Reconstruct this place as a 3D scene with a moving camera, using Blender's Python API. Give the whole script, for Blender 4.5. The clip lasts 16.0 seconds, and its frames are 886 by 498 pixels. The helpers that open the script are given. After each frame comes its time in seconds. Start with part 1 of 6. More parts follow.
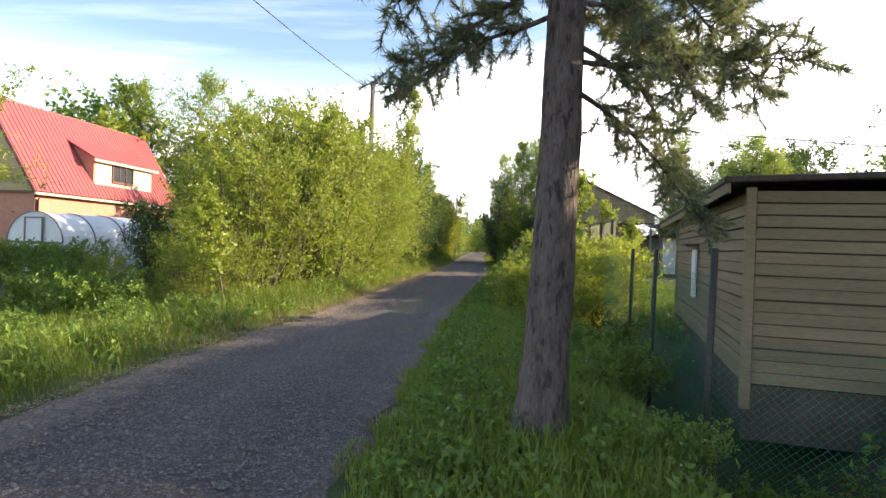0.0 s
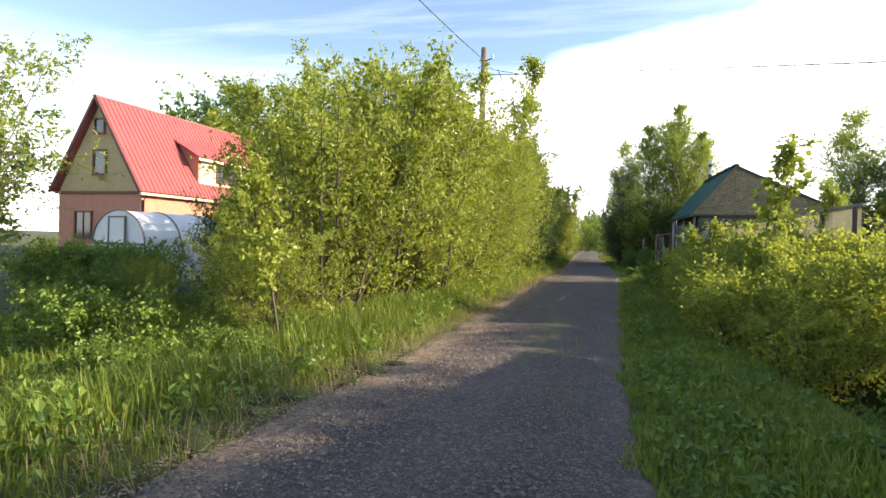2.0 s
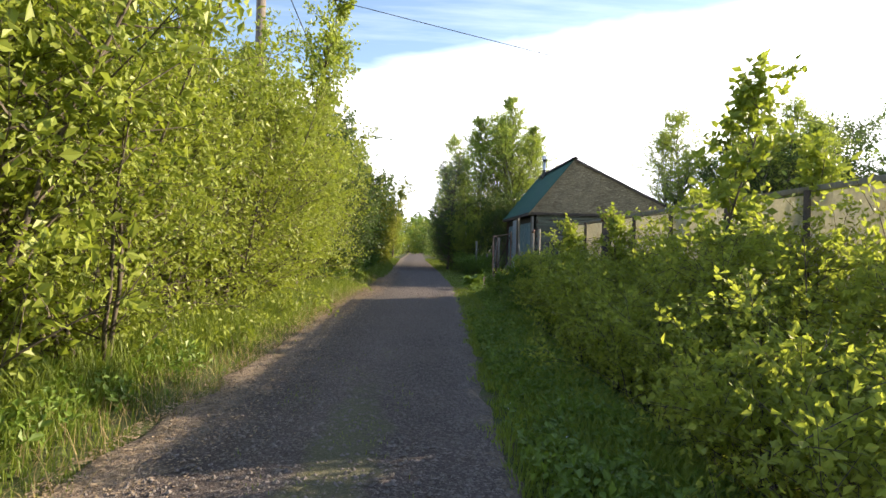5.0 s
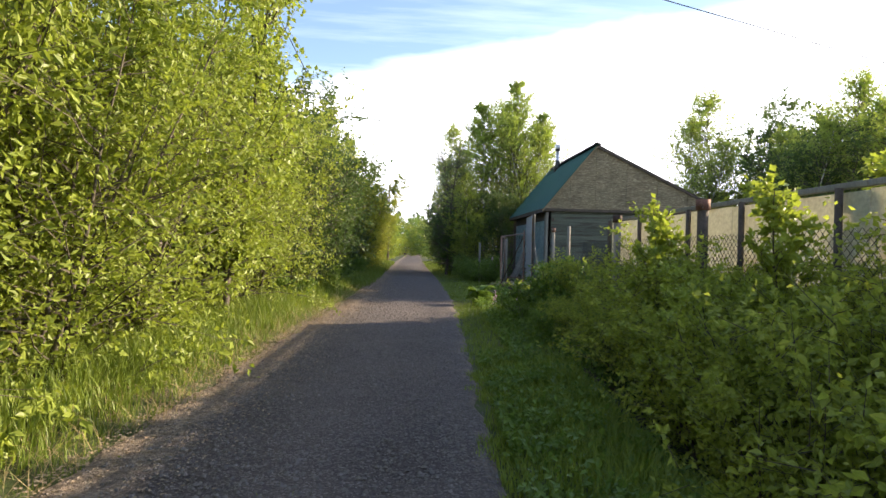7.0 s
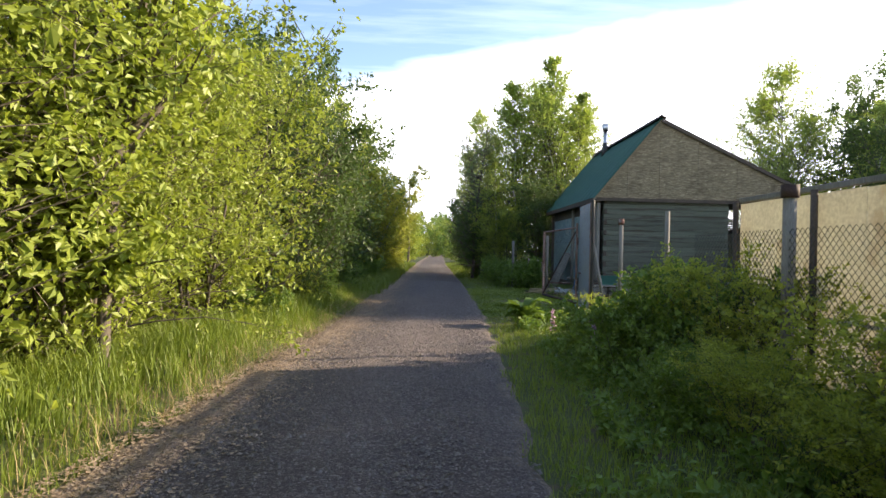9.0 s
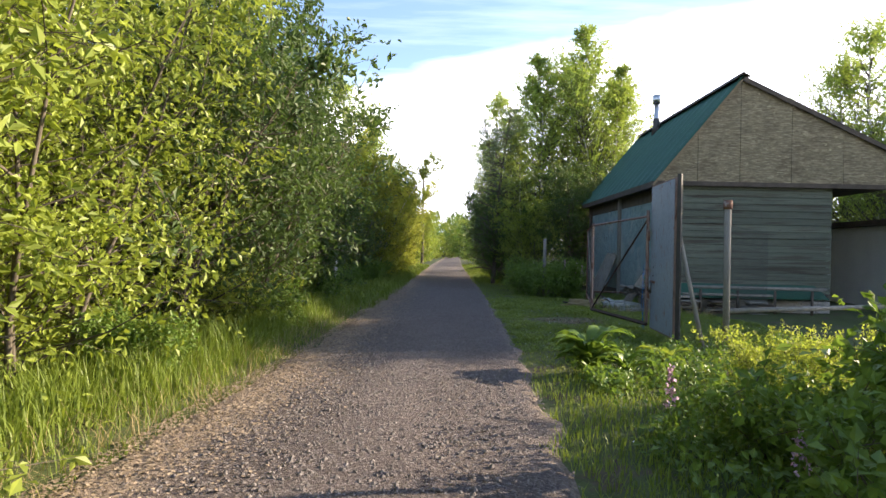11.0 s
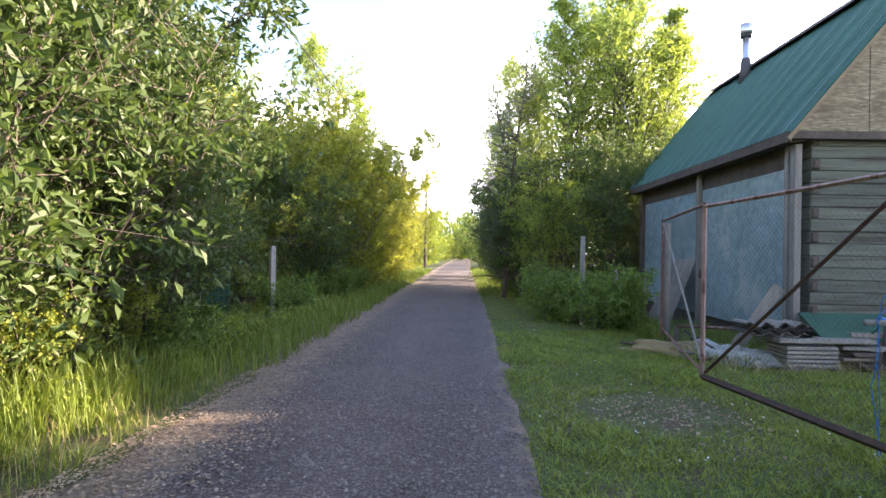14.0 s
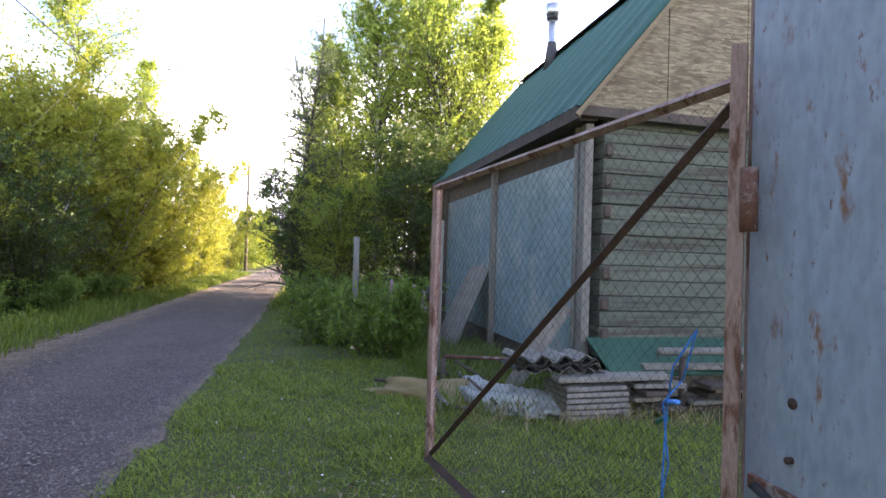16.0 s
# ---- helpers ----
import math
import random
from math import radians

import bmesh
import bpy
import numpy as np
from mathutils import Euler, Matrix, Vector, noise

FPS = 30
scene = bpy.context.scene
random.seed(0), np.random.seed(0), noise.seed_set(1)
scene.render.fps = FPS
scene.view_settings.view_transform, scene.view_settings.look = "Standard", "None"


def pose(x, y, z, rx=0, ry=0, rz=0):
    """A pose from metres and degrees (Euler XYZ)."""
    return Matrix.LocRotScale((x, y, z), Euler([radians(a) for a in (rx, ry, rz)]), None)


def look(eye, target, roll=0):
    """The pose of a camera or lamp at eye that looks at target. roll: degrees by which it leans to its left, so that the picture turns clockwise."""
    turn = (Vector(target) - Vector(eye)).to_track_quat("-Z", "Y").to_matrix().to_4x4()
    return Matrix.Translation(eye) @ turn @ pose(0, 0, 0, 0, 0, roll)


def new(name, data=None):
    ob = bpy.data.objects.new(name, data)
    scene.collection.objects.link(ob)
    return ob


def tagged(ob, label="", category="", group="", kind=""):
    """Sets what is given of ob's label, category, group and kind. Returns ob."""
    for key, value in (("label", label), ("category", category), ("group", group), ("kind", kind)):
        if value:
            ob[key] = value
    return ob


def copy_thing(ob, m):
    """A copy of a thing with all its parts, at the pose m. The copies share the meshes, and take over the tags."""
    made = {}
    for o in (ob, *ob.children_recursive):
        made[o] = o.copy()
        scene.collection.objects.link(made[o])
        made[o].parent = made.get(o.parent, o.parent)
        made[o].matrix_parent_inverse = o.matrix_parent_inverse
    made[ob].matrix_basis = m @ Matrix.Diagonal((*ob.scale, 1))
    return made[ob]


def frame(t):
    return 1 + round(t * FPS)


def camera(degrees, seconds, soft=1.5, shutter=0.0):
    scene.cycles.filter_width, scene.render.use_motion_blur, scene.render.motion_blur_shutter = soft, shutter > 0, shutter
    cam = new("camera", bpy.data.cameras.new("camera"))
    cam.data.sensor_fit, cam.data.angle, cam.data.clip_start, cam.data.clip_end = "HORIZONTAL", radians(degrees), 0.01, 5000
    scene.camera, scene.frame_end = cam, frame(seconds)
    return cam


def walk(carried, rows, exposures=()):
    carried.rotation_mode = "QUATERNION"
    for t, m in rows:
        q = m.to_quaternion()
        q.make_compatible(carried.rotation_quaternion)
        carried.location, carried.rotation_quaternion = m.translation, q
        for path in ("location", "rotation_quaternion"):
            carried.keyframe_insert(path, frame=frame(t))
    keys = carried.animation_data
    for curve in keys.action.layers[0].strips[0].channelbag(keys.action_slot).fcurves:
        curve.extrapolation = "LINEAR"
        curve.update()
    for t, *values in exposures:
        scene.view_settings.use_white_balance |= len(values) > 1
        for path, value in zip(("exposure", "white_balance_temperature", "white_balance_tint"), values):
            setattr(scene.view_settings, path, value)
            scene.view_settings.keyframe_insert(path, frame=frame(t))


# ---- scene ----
cam = camera(75.3, 16.0)
METRES, EYE, TILT, LEAN, TURN = 31.0, 1.3, 0.0, 0.0, 3.3
ROWS = [
    (0.0, 0.0, 0.0, 0.0, 0.01, -0.31, -1.89),
    (0.5, -0.0093, 0.0281, -0.0004, 6.35, -0.62, -1.9),
    (1.0, -0.016, 0.0588, 0.0003, 9.49, -0.77, -1.76),
    (1.5, -0.0217, 0.0911, 0.0007, 10.13, -0.81, -1.72),
    (2.0, -0.0241, 0.1227, 0.0005, 10.26, -0.74, -1.59),
    (2.5, -0.0236, 0.1552, 0.0004, 9.5, -0.71, -1.54),
    (3.0, -0.0229, 0.1866, -0.0, 8.64, -0.61, -1.52),
    (3.5, -0.0199, 0.2194, 0.0007, 4.67, -0.51, -1.56),
    (4.0, -0.0189, 0.2512, 0.0007, -0.05, -0.3, -1.62),
    (4.5, -0.0163, 0.2826, 0.0007, -6.66, -0.1, -1.48),
    (7.0, 0.0042, 0.4472, 0.0027, -6.87, 0.1, -1.46),
    (7.5, 0.0085, 0.4783, 0.0025, -6.74, 0.16, -1.4),
    (8.0, 0.011, 0.5122, 0.0022, -6.53, 0.13, -1.42),
    (8.5, 0.0133, 0.5447, 0.0014, -5.6, 0.15, -1.34),
    (9.0, 0.016, 0.5779, 0.0015, -4.58, 0.11, -1.33),
    (11.5, 0.0327, 0.7396, 0.0003, -2.6, 0.22, -1.2),
    (12.0, 0.0365, 0.7722, 0.0008, -2.2, 0.17, -1.24),
    (12.5, 0.0389, 0.8043, 0.0009, -1.77, 0.23, -1.18),
    (13.0, 0.0436, 0.8361, 0.0014, -1.64, 0.22, -1.19),
    (13.5, 0.0485, 0.8678, 0.0017, -1.42, 0.25, -1.17),
    (14.0, 0.0562, 0.8969, 0.003, -1.62, 0.28, -1.09),
    (14.5, 0.0688, 0.9247, 0.0031, -2.66, 0.35, -0.99),
    (15.0, 0.0864, 0.9457, 0.0038, -8.33, 0.58, -0.74),
    (15.5, 0.1035, 0.9618, 0.0034, -13.84, 0.71, -1.83),
    (16.0, 0.1146, 0.9679, 0.0049, -16.5, 0.96, -1.83),
]
walk(cam, [(t, pose(0, 0, EYE, TILT, LEAN, TURN) @ pose(METRES * x, METRES * y, METRES * z, 90 + pitch, roll, yaw)) for t, x, y, z, yaw, pitch, roll in ROWS],
     exposures=[(0.0, 1.48, 6800, 13), (3.5, 1.35, 6800, 13), (7.0, 1.45, 6650, 14), (9.0, 1.5, 6600, 15), (11.5, 1.7, 6500, 15), (12.5, 2.3, 6600, 21), (13.5, 2.5, 6600, 23), (14.5, 2.65, 6600, 25), (16.0, 2.65, 6800, 27)])

# ---- world, sun ----
SUN_ELEV, SUN_AZ = radians(19.2), radians(13)      # azimuth counted from +x towards +y
world = bpy.data.worlds.new("world")
scene.world = world
world.use_nodes = True
wn, wl = world.node_tree.nodes, world.node_tree.links
wn.clear()


def wnode(kind, **kw):
    n = wn.new(kind)
    for k, v in kw.items():
        n.inputs[k].default_value = v
    return n


sky = wn.new("ShaderNodeTexSky")
sky.sky_type = "NISHITA"
sky.sun_disc = False
sky.sun_elevation = SUN_ELEV
sky.sun_rotation = radians(90) - SUN_AZ
sky.air_density, sky.dust_density, sky.ozone_density = 1.0, 0.6, 1.5
tex = wn.new("ShaderNodeTexCoord")
sep = wn.new("ShaderNodeSeparateXYZ")
wl.new(tex.outputs["Generated"], sep.inputs[0])


def wmath(op, a, b=None, clamp=False):
    n = wn.new("ShaderNodeMath")
    n.operation, n.use_clamp = op, clamp
    for i, v in enumerate((a, b)):
        if v is None:
            continue
        if isinstance(v, (int, float)):
            n.inputs[i].default_value = v
        else:
            wl.new(v, n.inputs[i])
    return n.outputs[0]


# thin high cloud, laid out on a level sheet far above
up = wmath("MAXIMUM", sep.outputs["Z"], 0.04)
cx, cy = wmath("DIVIDE", sep.outputs["X"], up), wmath("DIVIDE", sep.outputs["Y"], up)
comb = wn.new("ShaderNodeCombineXYZ")
wl.new(cx, comb.inputs[0]), wl.new(cy, comb.inputs[1])
cloudn = wnode("ShaderNodeTexNoise", Scale=0.7, Detail=6.0, Roughness=0.55, Distortion=0.4)
wl.new(comb.outputs[0], cloudn.inputs["Vector"])
stretch = wn.new("ShaderNodeMapping")
stretch.inputs["Scale"].default_value = (0.5, 2.2, 1)
stretch.inputs["Rotation"].default_value = (0, 0, radians(-20))
wl.new(comb.outputs[0], stretch.inputs[0])
wisp = wnode("ShaderNodeTexNoise", Scale=0.8, Detail=7.0, Roughness=0.6)
wl.new(stretch.outputs[0], wisp.inputs["Vector"])
# the sheet's edge: a straight front running across the sky, cloud on its sunward side
front = wmath("ADD", wmath("MULTIPLY", cx, 0.584), wmath("MULTIPLY", cy, 0.811))
front = wmath("ADD", wmath("SUBTRACT", front, 2.38), wmath("MULTIPLY", wmath("SUBTRACT", cloudn.outputs[0], 0.5), 0.7))
sheet = wmath("MULTIPLY", front, 2.2, True)
wisps = wmath("MULTIPLY", wmath("SUBTRACT", wisp.outputs[0], 0.5, True), 0.7, True)
low = wmath("MULTIPLY", wmath("SUBTRACT", 0.30, sep.outputs["Z"], True), 2.2, True)
cover = wmath("MAXIMUM", wmath("MULTIPLY", sheet, 0.95), wmath("ADD", wisps, low, True))
mixc = wn.new("ShaderNodeMix")
mixc.data_type = "RGBA"
wl.new(cover, mixc.inputs["Factor"])
wl.new(sky.outputs[0], mixc.inputs["A"])
mixc.inputs["B"].default_value = (11.0, 11.3, 12.0, 1)
bg = wnode("ShaderNodeBackground", Strength=0.125)
wl.new(mixc.outputs["Result"], bg.inputs[0])
wl.new(bg.outputs[0], wn.new("ShaderNodeOutputWorld").inputs[0])

sun = new("sun", bpy.data.lights.new("sun", "SUN"))
sun.data.energy, sun.data.angle, sun.data.color = 4.8, radians(0.6), (1.0, 0.85, 0.6)
sun_way = Vector((math.cos(SUN_AZ) * math.cos(SUN_ELEV), math.sin(SUN_AZ) * math.cos(SUN_ELEV), math.sin(SUN_ELEV)))
sun.matrix_world = look(sun_way * 60, (0, 0, 0))


# ---- materials ----
def material(name, dark, light, scale=4.0, rough=0.8, fine=60.0, bump=0.3, metal=0.0, stretch=(1, 1, 1), leaf=0.0,
             vary=0.0, spots=None, spot_scale=3.0, spot_at=0.6, depth=0.01, spec=0.4, wear=None, trans=0.0):
    """Two-scale procedural surface: broad colour between dark and light, fine grain, bump; spots: a third colour in blotches."""
    m = bpy.data.materials.new(name)
    m.use_nodes = True
    n, l = m.node_tree.nodes, m.node_tree.links
    b = n["Principled BSDF"]
    tc = n.new("ShaderNodeTexCoord")
    mp = n.new("ShaderNodeMapping")
    mp.inputs["Scale"].default_value = stretch
    l.new(tc.outputs["Object"], mp.inputs[0])

    def tex_noise(s, detail=4.0, r=0.6):
        t = n.new("ShaderNodeTexNoise")
        t.inputs["Scale"].default_value, t.inputs["Detail"].default_value, t.inputs["Roughness"].default_value = s, detail, r
        l.new(mp.outputs[0], t.inputs["Vector"])
        return t.outputs[0]

    def mix(f, a, c, mode="MIX"):
        x = n.new("ShaderNodeMix")
        x.data_type, x.blend_type = "RGBA", mode
        for key, v in (("Factor", f), ("A", a), ("B", c)):
            if isinstance(v, (int, float)):
                x.inputs[key].default_value = v
            elif isinstance(v, tuple):
                x.inputs[key].default_value = (*v, 1)
            else:
                l.new(v, x.inputs[key])
        return x.outputs["Result"]

    def span(v, lo, hi):
        r = n.new("ShaderNodeMapRange")
        r.inputs[1].default_value, r.inputs[2].default_value = lo, hi
        l.new(v, r.inputs[0])
        return r.outputs[0]

    broad, grain = tex_noise(scale), tex_noise(fine, 3.0)
    col = mix(span(broad, 0.3, 0.7), dark, light)
    col = mix(0.35, col, mix(span(grain, 0.3, 0.7), tuple(c * 0.55 for c in dark), tuple(min(1, c * 1.3) for c in light)))
    if spots:
        col = mix(span(tex_noise(spot_scale, 6.0, 0.65), spot_at, spot_at + 0.08), col, spots)
    if wear:
        col = mix(span(tex_noise(spot_scale * 2.7, 6.0, 0.7), 0.62, 0.68), col, wear)
    if vary:
        oi = n.new("ShaderNodeObjectInfo")
        ge = n.new("ShaderNodeNewGeometry")
        col = mix(span(oi.outputs["Random"], -0.5, 1.5), mix(vary, col, (0, 0, 0)), mix(vary * 0.5, col, light))
        if leaf:
            col = mix(span(ge.outputs["Random Per Island"], 0, 1), mix(0.3, col, dark), mix(0.4, col, light))
    l.new(col, b.inputs["Base Color"])
    b.inputs["Roughness"].default_value = rough
    b.inputs["Metallic"].default_value = metal
    b.inputs["Specular IOR Level"].default_value = spec
    if bump:
        bn = n.new("ShaderNodeBump")
        bn.inputs["Strength"].default_value, bn.inputs["Distance"].default_value = bump, depth
        l.new(mix(0.5, broad, grain), bn.inputs["Height"])
        l.new(bn.outputs[0], b.inputs["Normal"])
    if leaf or trans:
        tr = n.new("ShaderNodeBsdfTranslucent")
        l.new(mix(1.0, col, (1.2, 1.2, 0.8), "MULTIPLY") if leaf else col, tr.inputs[0])
        ms = n.new("ShaderNodeMixShader")
        ms.inputs[0].default_value = leaf or trans
        l.new(b.outputs[0], ms.inputs[1]), l.new(tr.outputs[0], ms.inputs[2])
        l.new(ms.outputs[0], n["Material Output"].inputs[0])
    return m


M = {}
M["leaf_lime"] = material("leaf_lime", (0.17, 0.235, 0.035), (0.38, 0.44, 0.075), 1.2, 0.45, 9, 0, leaf=0.42, vary=0.3)
M["leaf_green"] = material("leaf_green", (0.075, 0.145, 0.027), (0.23, 0.335, 0.06), 1.2, 0.45, 9, 0, leaf=0.36, vary=0.25)
M["leaf_birch"] = material("leaf_birch", (0.17, 0.25, 0.055), (0.38, 0.46, 0.10), 1.2, 0.5, 9, 0, leaf=0.55, vary=0.2)
M["leaf_low"] = material("leaf_low", (0.20, 0.26, 0.045), (0.42, 0.46, 0.09), 1.2, 0.55, 9, 0, leaf=0.55, vary=0.15)
M["leaf_grey"] = material("leaf_grey", (0.042, 0.082, 0.024), (0.12, 0.18, 0.046), 1.2, 0.5, 9, 0, leaf=0.4, vary=0.25)
# birch leaf again, yellower and brighter: sun on the crowns put into colour
M["leaf_yellow_sunlit"] = material("leaf_yellow_sunlit", (0.22, 0.29, 0.04), (0.48, 0.46, 0.09), 1.2, 0.55, 9, 0, leaf=0.5, vary=0.2)
M["needle"] = material("needle", (0.07, 0.115, 0.065), (0.17, 0.22, 0.11), 1.2, 0.5, 9, 0, leaf=0.35, vary=0.2)
M["needle_dusty"] = material("dusty_needle", (0.10, 0.14, 0.10), (0.24, 0.25, 0.13), 1.2, 0.5, 9, 0, leaf=0.35, spots=(0.26, 0.2, 0.08), spot_scale=2.2, spot_at=0.6)
M["grass"] = material("grass_blade", (0.085, 0.14, 0.02), (0.23, 0.29, 0.045), 0.9, 0.5, 6, 0, leaf=0.35, vary=0.1)
M["lawn"] = material("lawn_blade", (0.13, 0.195, 0.028), (0.28, 0.34, 0.055), 0.9, 0.55, 6, 0, leaf=0.35, vary=0.1)
M["grass_dry"] = material("dry_grass", (0.24, 0.17, 0.08), (0.48, 0.38, 0.2), 0.9, 0.7, 6, 0, leaf=0.2, vary=0.1)
M["litter"] = material("leaf_litter", (0.17, 0.11, 0.07), (0.46, 0.36, 0.26), 3, 0.8, 9, 0, leaf=0.05, vary=0.2)
M["ground"] = material("ground", (0.04, 0.055, 0.016), (0.085, 0.105, 0.028), 1.5, 0.95, 40, 0.6, depth=0.03,
                       spots=(0.085, 0.066, 0.04), spot_scale=2.3, spot_at=0.54)
M["bark_pine"] = material("pine_bark", (0.06, 0.045, 0.04), (0.165, 0.13, 0.115), 16, 0.95, 60, 1.0, stretch=(1, 1, 0.3), depth=0.03,
                          spots=(0.045, 0.035, 0.032), spot_scale=22, spot_at=0.53)
M["bark"] = material("grey_bark", (0.06, 0.05, 0.038), (0.14, 0.115, 0.09), 8, 0.9, 60, 0.5, stretch=(1, 1, 0.3))
M["birch"] = material("birch_bark", (0.4, 0.38, 0.34), (0.62, 0.6, 0.55), 6, 0.7, 60, 0.3, spots=(0.05, 0.045, 0.04), spot_scale=9, spot_at=0.58)
M["log"] = material("weathered_log", (0.085, 0.10, 0.075), (0.215, 0.225, 0.17), 3, 0.85, 30, 0.8, stretch=(0.25, 1, 6), vary=0.5,
                    spots=(0.085, 0.065, 0.05), spot_scale=2, spot_at=0.52)
M["osb"] = material("strand_board", (0.11, 0.085, 0.05), (0.30, 0.235, 0.14), 15, 0.8, 60, 0.4, stretch=(1, 1, 2.4),
                    spots=(0.16, 0.12, 0.07), spot_scale=1.5, spot_at=0.5, wear=(0.44, 0.36, 0.22))
def strands(m, flakes=((26, 0.55), (34, -0.35), (30, 1.9))):
    """Long pale and dark wood flakes lying at several angles, over the board's own colour."""
    n, l = m.node_tree.nodes, m.node_tree.links
    b = n["Principled BSDF"]
    col = b.inputs["Base Color"].links[0].from_socket
    tc = n.new("ShaderNodeTexCoord")
    for sc, ang in flakes:
        mp = n.new("ShaderNodeMapping")
        mp.inputs["Rotation"].default_value = (0, ang, 0)
        mp.inputs["Scale"].default_value = (sc * 0.3, sc, sc * 1.7)
        l.new(tc.outputs["Object"], mp.inputs[0])
        v = n.new("ShaderNodeTexVoronoi")
        v.inputs["Scale"].default_value = 1.0
        l.new(mp.outputs[0], v.inputs["Vector"])
        sp = n.new("ShaderNodeSeparateColor")
        l.new(v.outputs["Color"], sp.inputs[0])
        for chan, cut, tone in ((0, 0.84, (0.46, 0.38, 0.25, 1)), (1, 0.86, (0.09, 0.068, 0.04, 1))):
            g = n.new("ShaderNodeMath")
            g.operation = "GREATER_THAN"
            g.inputs[1].default_value = cut
            l.new(sp.outputs[chan], g.inputs[0])
            k = n.new("ShaderNodeMath")
            k.operation = "MULTIPLY"
            k.inputs[1].default_value = 0.27
            l.new(g.outputs[0], k.inputs[0])
            x = n.new("ShaderNodeMix")
            x.data_type = "RGBA"
            l.new(k.outputs[0], x.inputs["Factor"])
            l.new(col, x.inputs["A"])
            x.inputs["B"].default_value = tone
            col = x.outputs["Result"]
    l.new(col, b.inputs["Base Color"])


strands(M["osb"])
M["roof_green"] = material("green_roofing", (0.02, 0.075, 0.05), (0.04, 0.12, 0.08), 2, 0.55, 30, 0.2, spots=(0.03, 0.08, 0.05), spot_scale=4, spot_at=0.6)
M["plank"] = material("weathered_plank", (0.2, 0.15, 0.085), (0.34, 0.26, 0.16), 2.5, 0.8, 40, 0.4, stretch=(0.3, 0.3, 5), vary=0.3)
M["wood_grey"] = material("grey_timber", (0.16, 0.145, 0.12), (0.33, 0.3, 0.26), 3, 0.85, 40, 0.4, stretch=(4, 4, 0.4), vary=0.2)
# real dark timber; also colours blocks that stand for shaded insides
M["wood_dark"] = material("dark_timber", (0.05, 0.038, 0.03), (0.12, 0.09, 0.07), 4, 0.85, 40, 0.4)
M["rust"] = material("rusty_steel", (0.10, 0.045, 0.032), (0.27, 0.13, 0.095), 14, 0.75, 90, 0.5, spots=(0.34, 0.29, 0.27), spot_scale=9, spot_at=0.55, metal=0.2)
M["door_paint"] = material("pale_blue_paint", (0.28, 0.33, 0.40), (0.32, 0.37, 0.44), 2, 0.55, 30, 0.05, stretch=(1, 1, 0.45),
                           spots=(0.24, 0.13, 0.085), spot_scale=11, spot_at=0.592, wear=(0.17, 0.10, 0.075))
M["wire"] = material("galvanised_wire", (0.04, 0.045, 0.042), (0.10, 0.10, 0.095), 20, 0.85, 90, 0, spec=0.1)
M["net_green"] = material("green_netting", (0.0, 0.16, 0.12), (0.01, 0.28, 0.2), 6, 0.6, 60, 0, leaf=0.2)
M["steel_dark"] = material("dark_steel", (0.03, 0.03, 0.032), (0.07, 0.065, 0.06), 12, 0.6, 90, 0.3)
# the broad pale spots paint a sheen into the film's colour
M["film"] = material("clouded_sheen_film", (0.28, 0.41, 0.43), (0.44, 0.56, 0.57), 1.6, 0.2, 7, 0.5, depth=0.06, spots=(0.55, 0.60, 0.58), spot_scale=1.0, spot_at=0.55, trans=0.35)
M["film_dirty"] = material("dirty_film", (0.27, 0.29, 0.28), (0.45, 0.47, 0.45), 4, 0.4, 25, 0.5, depth=0.03, spots=(0.2, 0.18, 0.14), spot_scale=4)
M["cream"] = material("cream_sheet", (0.50, 0.48, 0.39), (0.62, 0.60, 0.50), 1.2, 0.55, 25, 0.15, spots=(0.46, 0.41, 0.31), spot_scale=1.4, spot_at=0.56, trans=0.48)
M["red_roof"] = material("red_metal_roof", (0.30, 0.075, 0.08), (0.36, 0.10, 0.105), 0.8, 0.45, 20, 0.1)
M["wall_tan"] = material("tan_siding", (0.42, 0.32, 0.17), (0.5, 0.39, 0.22), 1, 0.7, 20, 0.2)
M["wall_pink"] = material("pink_brick", (0.42, 0.19, 0.13), (0.55, 0.27, 0.19), 3, 0.8, 20, 0.3)
M["cream_paint"] = material("cream_paint", (0.62, 0.52, 0.36), (0.7, 0.6, 0.44), 3, 0.6, 20, 0.1)
M["white"] = material("white_paint", (0.66, 0.67, 0.68), (0.78, 0.79, 0.8), 2, 0.5, 30, 0.1)
M["concrete"] = material("concrete", (0.26, 0.24, 0.21), (0.42, 0.39, 0.35), 5, 0.9, 60, 0.4, spots=(0.2, 0.18, 0.16), spot_scale=5)
M["glass_dark"] = material("window_glass", (0.02, 0.025, 0.03), (0.05, 0.06, 0.07), 2, 0.05, 20, 0, spec=0.8)
M["brown"] = material("brown_frame", (0.10, 0.04, 0.03), (0.16, 0.07, 0.05), 5, 0.5, 30, 0.1)
M["zinc"] = material("zinc_flue", (0.45, 0.46, 0.48), (0.62, 0.63, 0.65), 5, 0.3, 30, 0.05, metal=0.8)
M["black"] = material("black_cable", (0.015, 0.015, 0.015), (0.03, 0.03, 0.03), 5, 0.5, 30, 0)
M["pole"] = material("tarred_pole", (0.11, 0.09, 0.075), (0.22, 0.185, 0.15), 6, 0.9, 60, 0.4, stretch=(3, 3, 0.3))
M["board_green"] = material("dark_green_board", (0.008, 0.05, 0.036), (0.02, 0.085, 0.06), 5, 0.7, 40, 0.2)
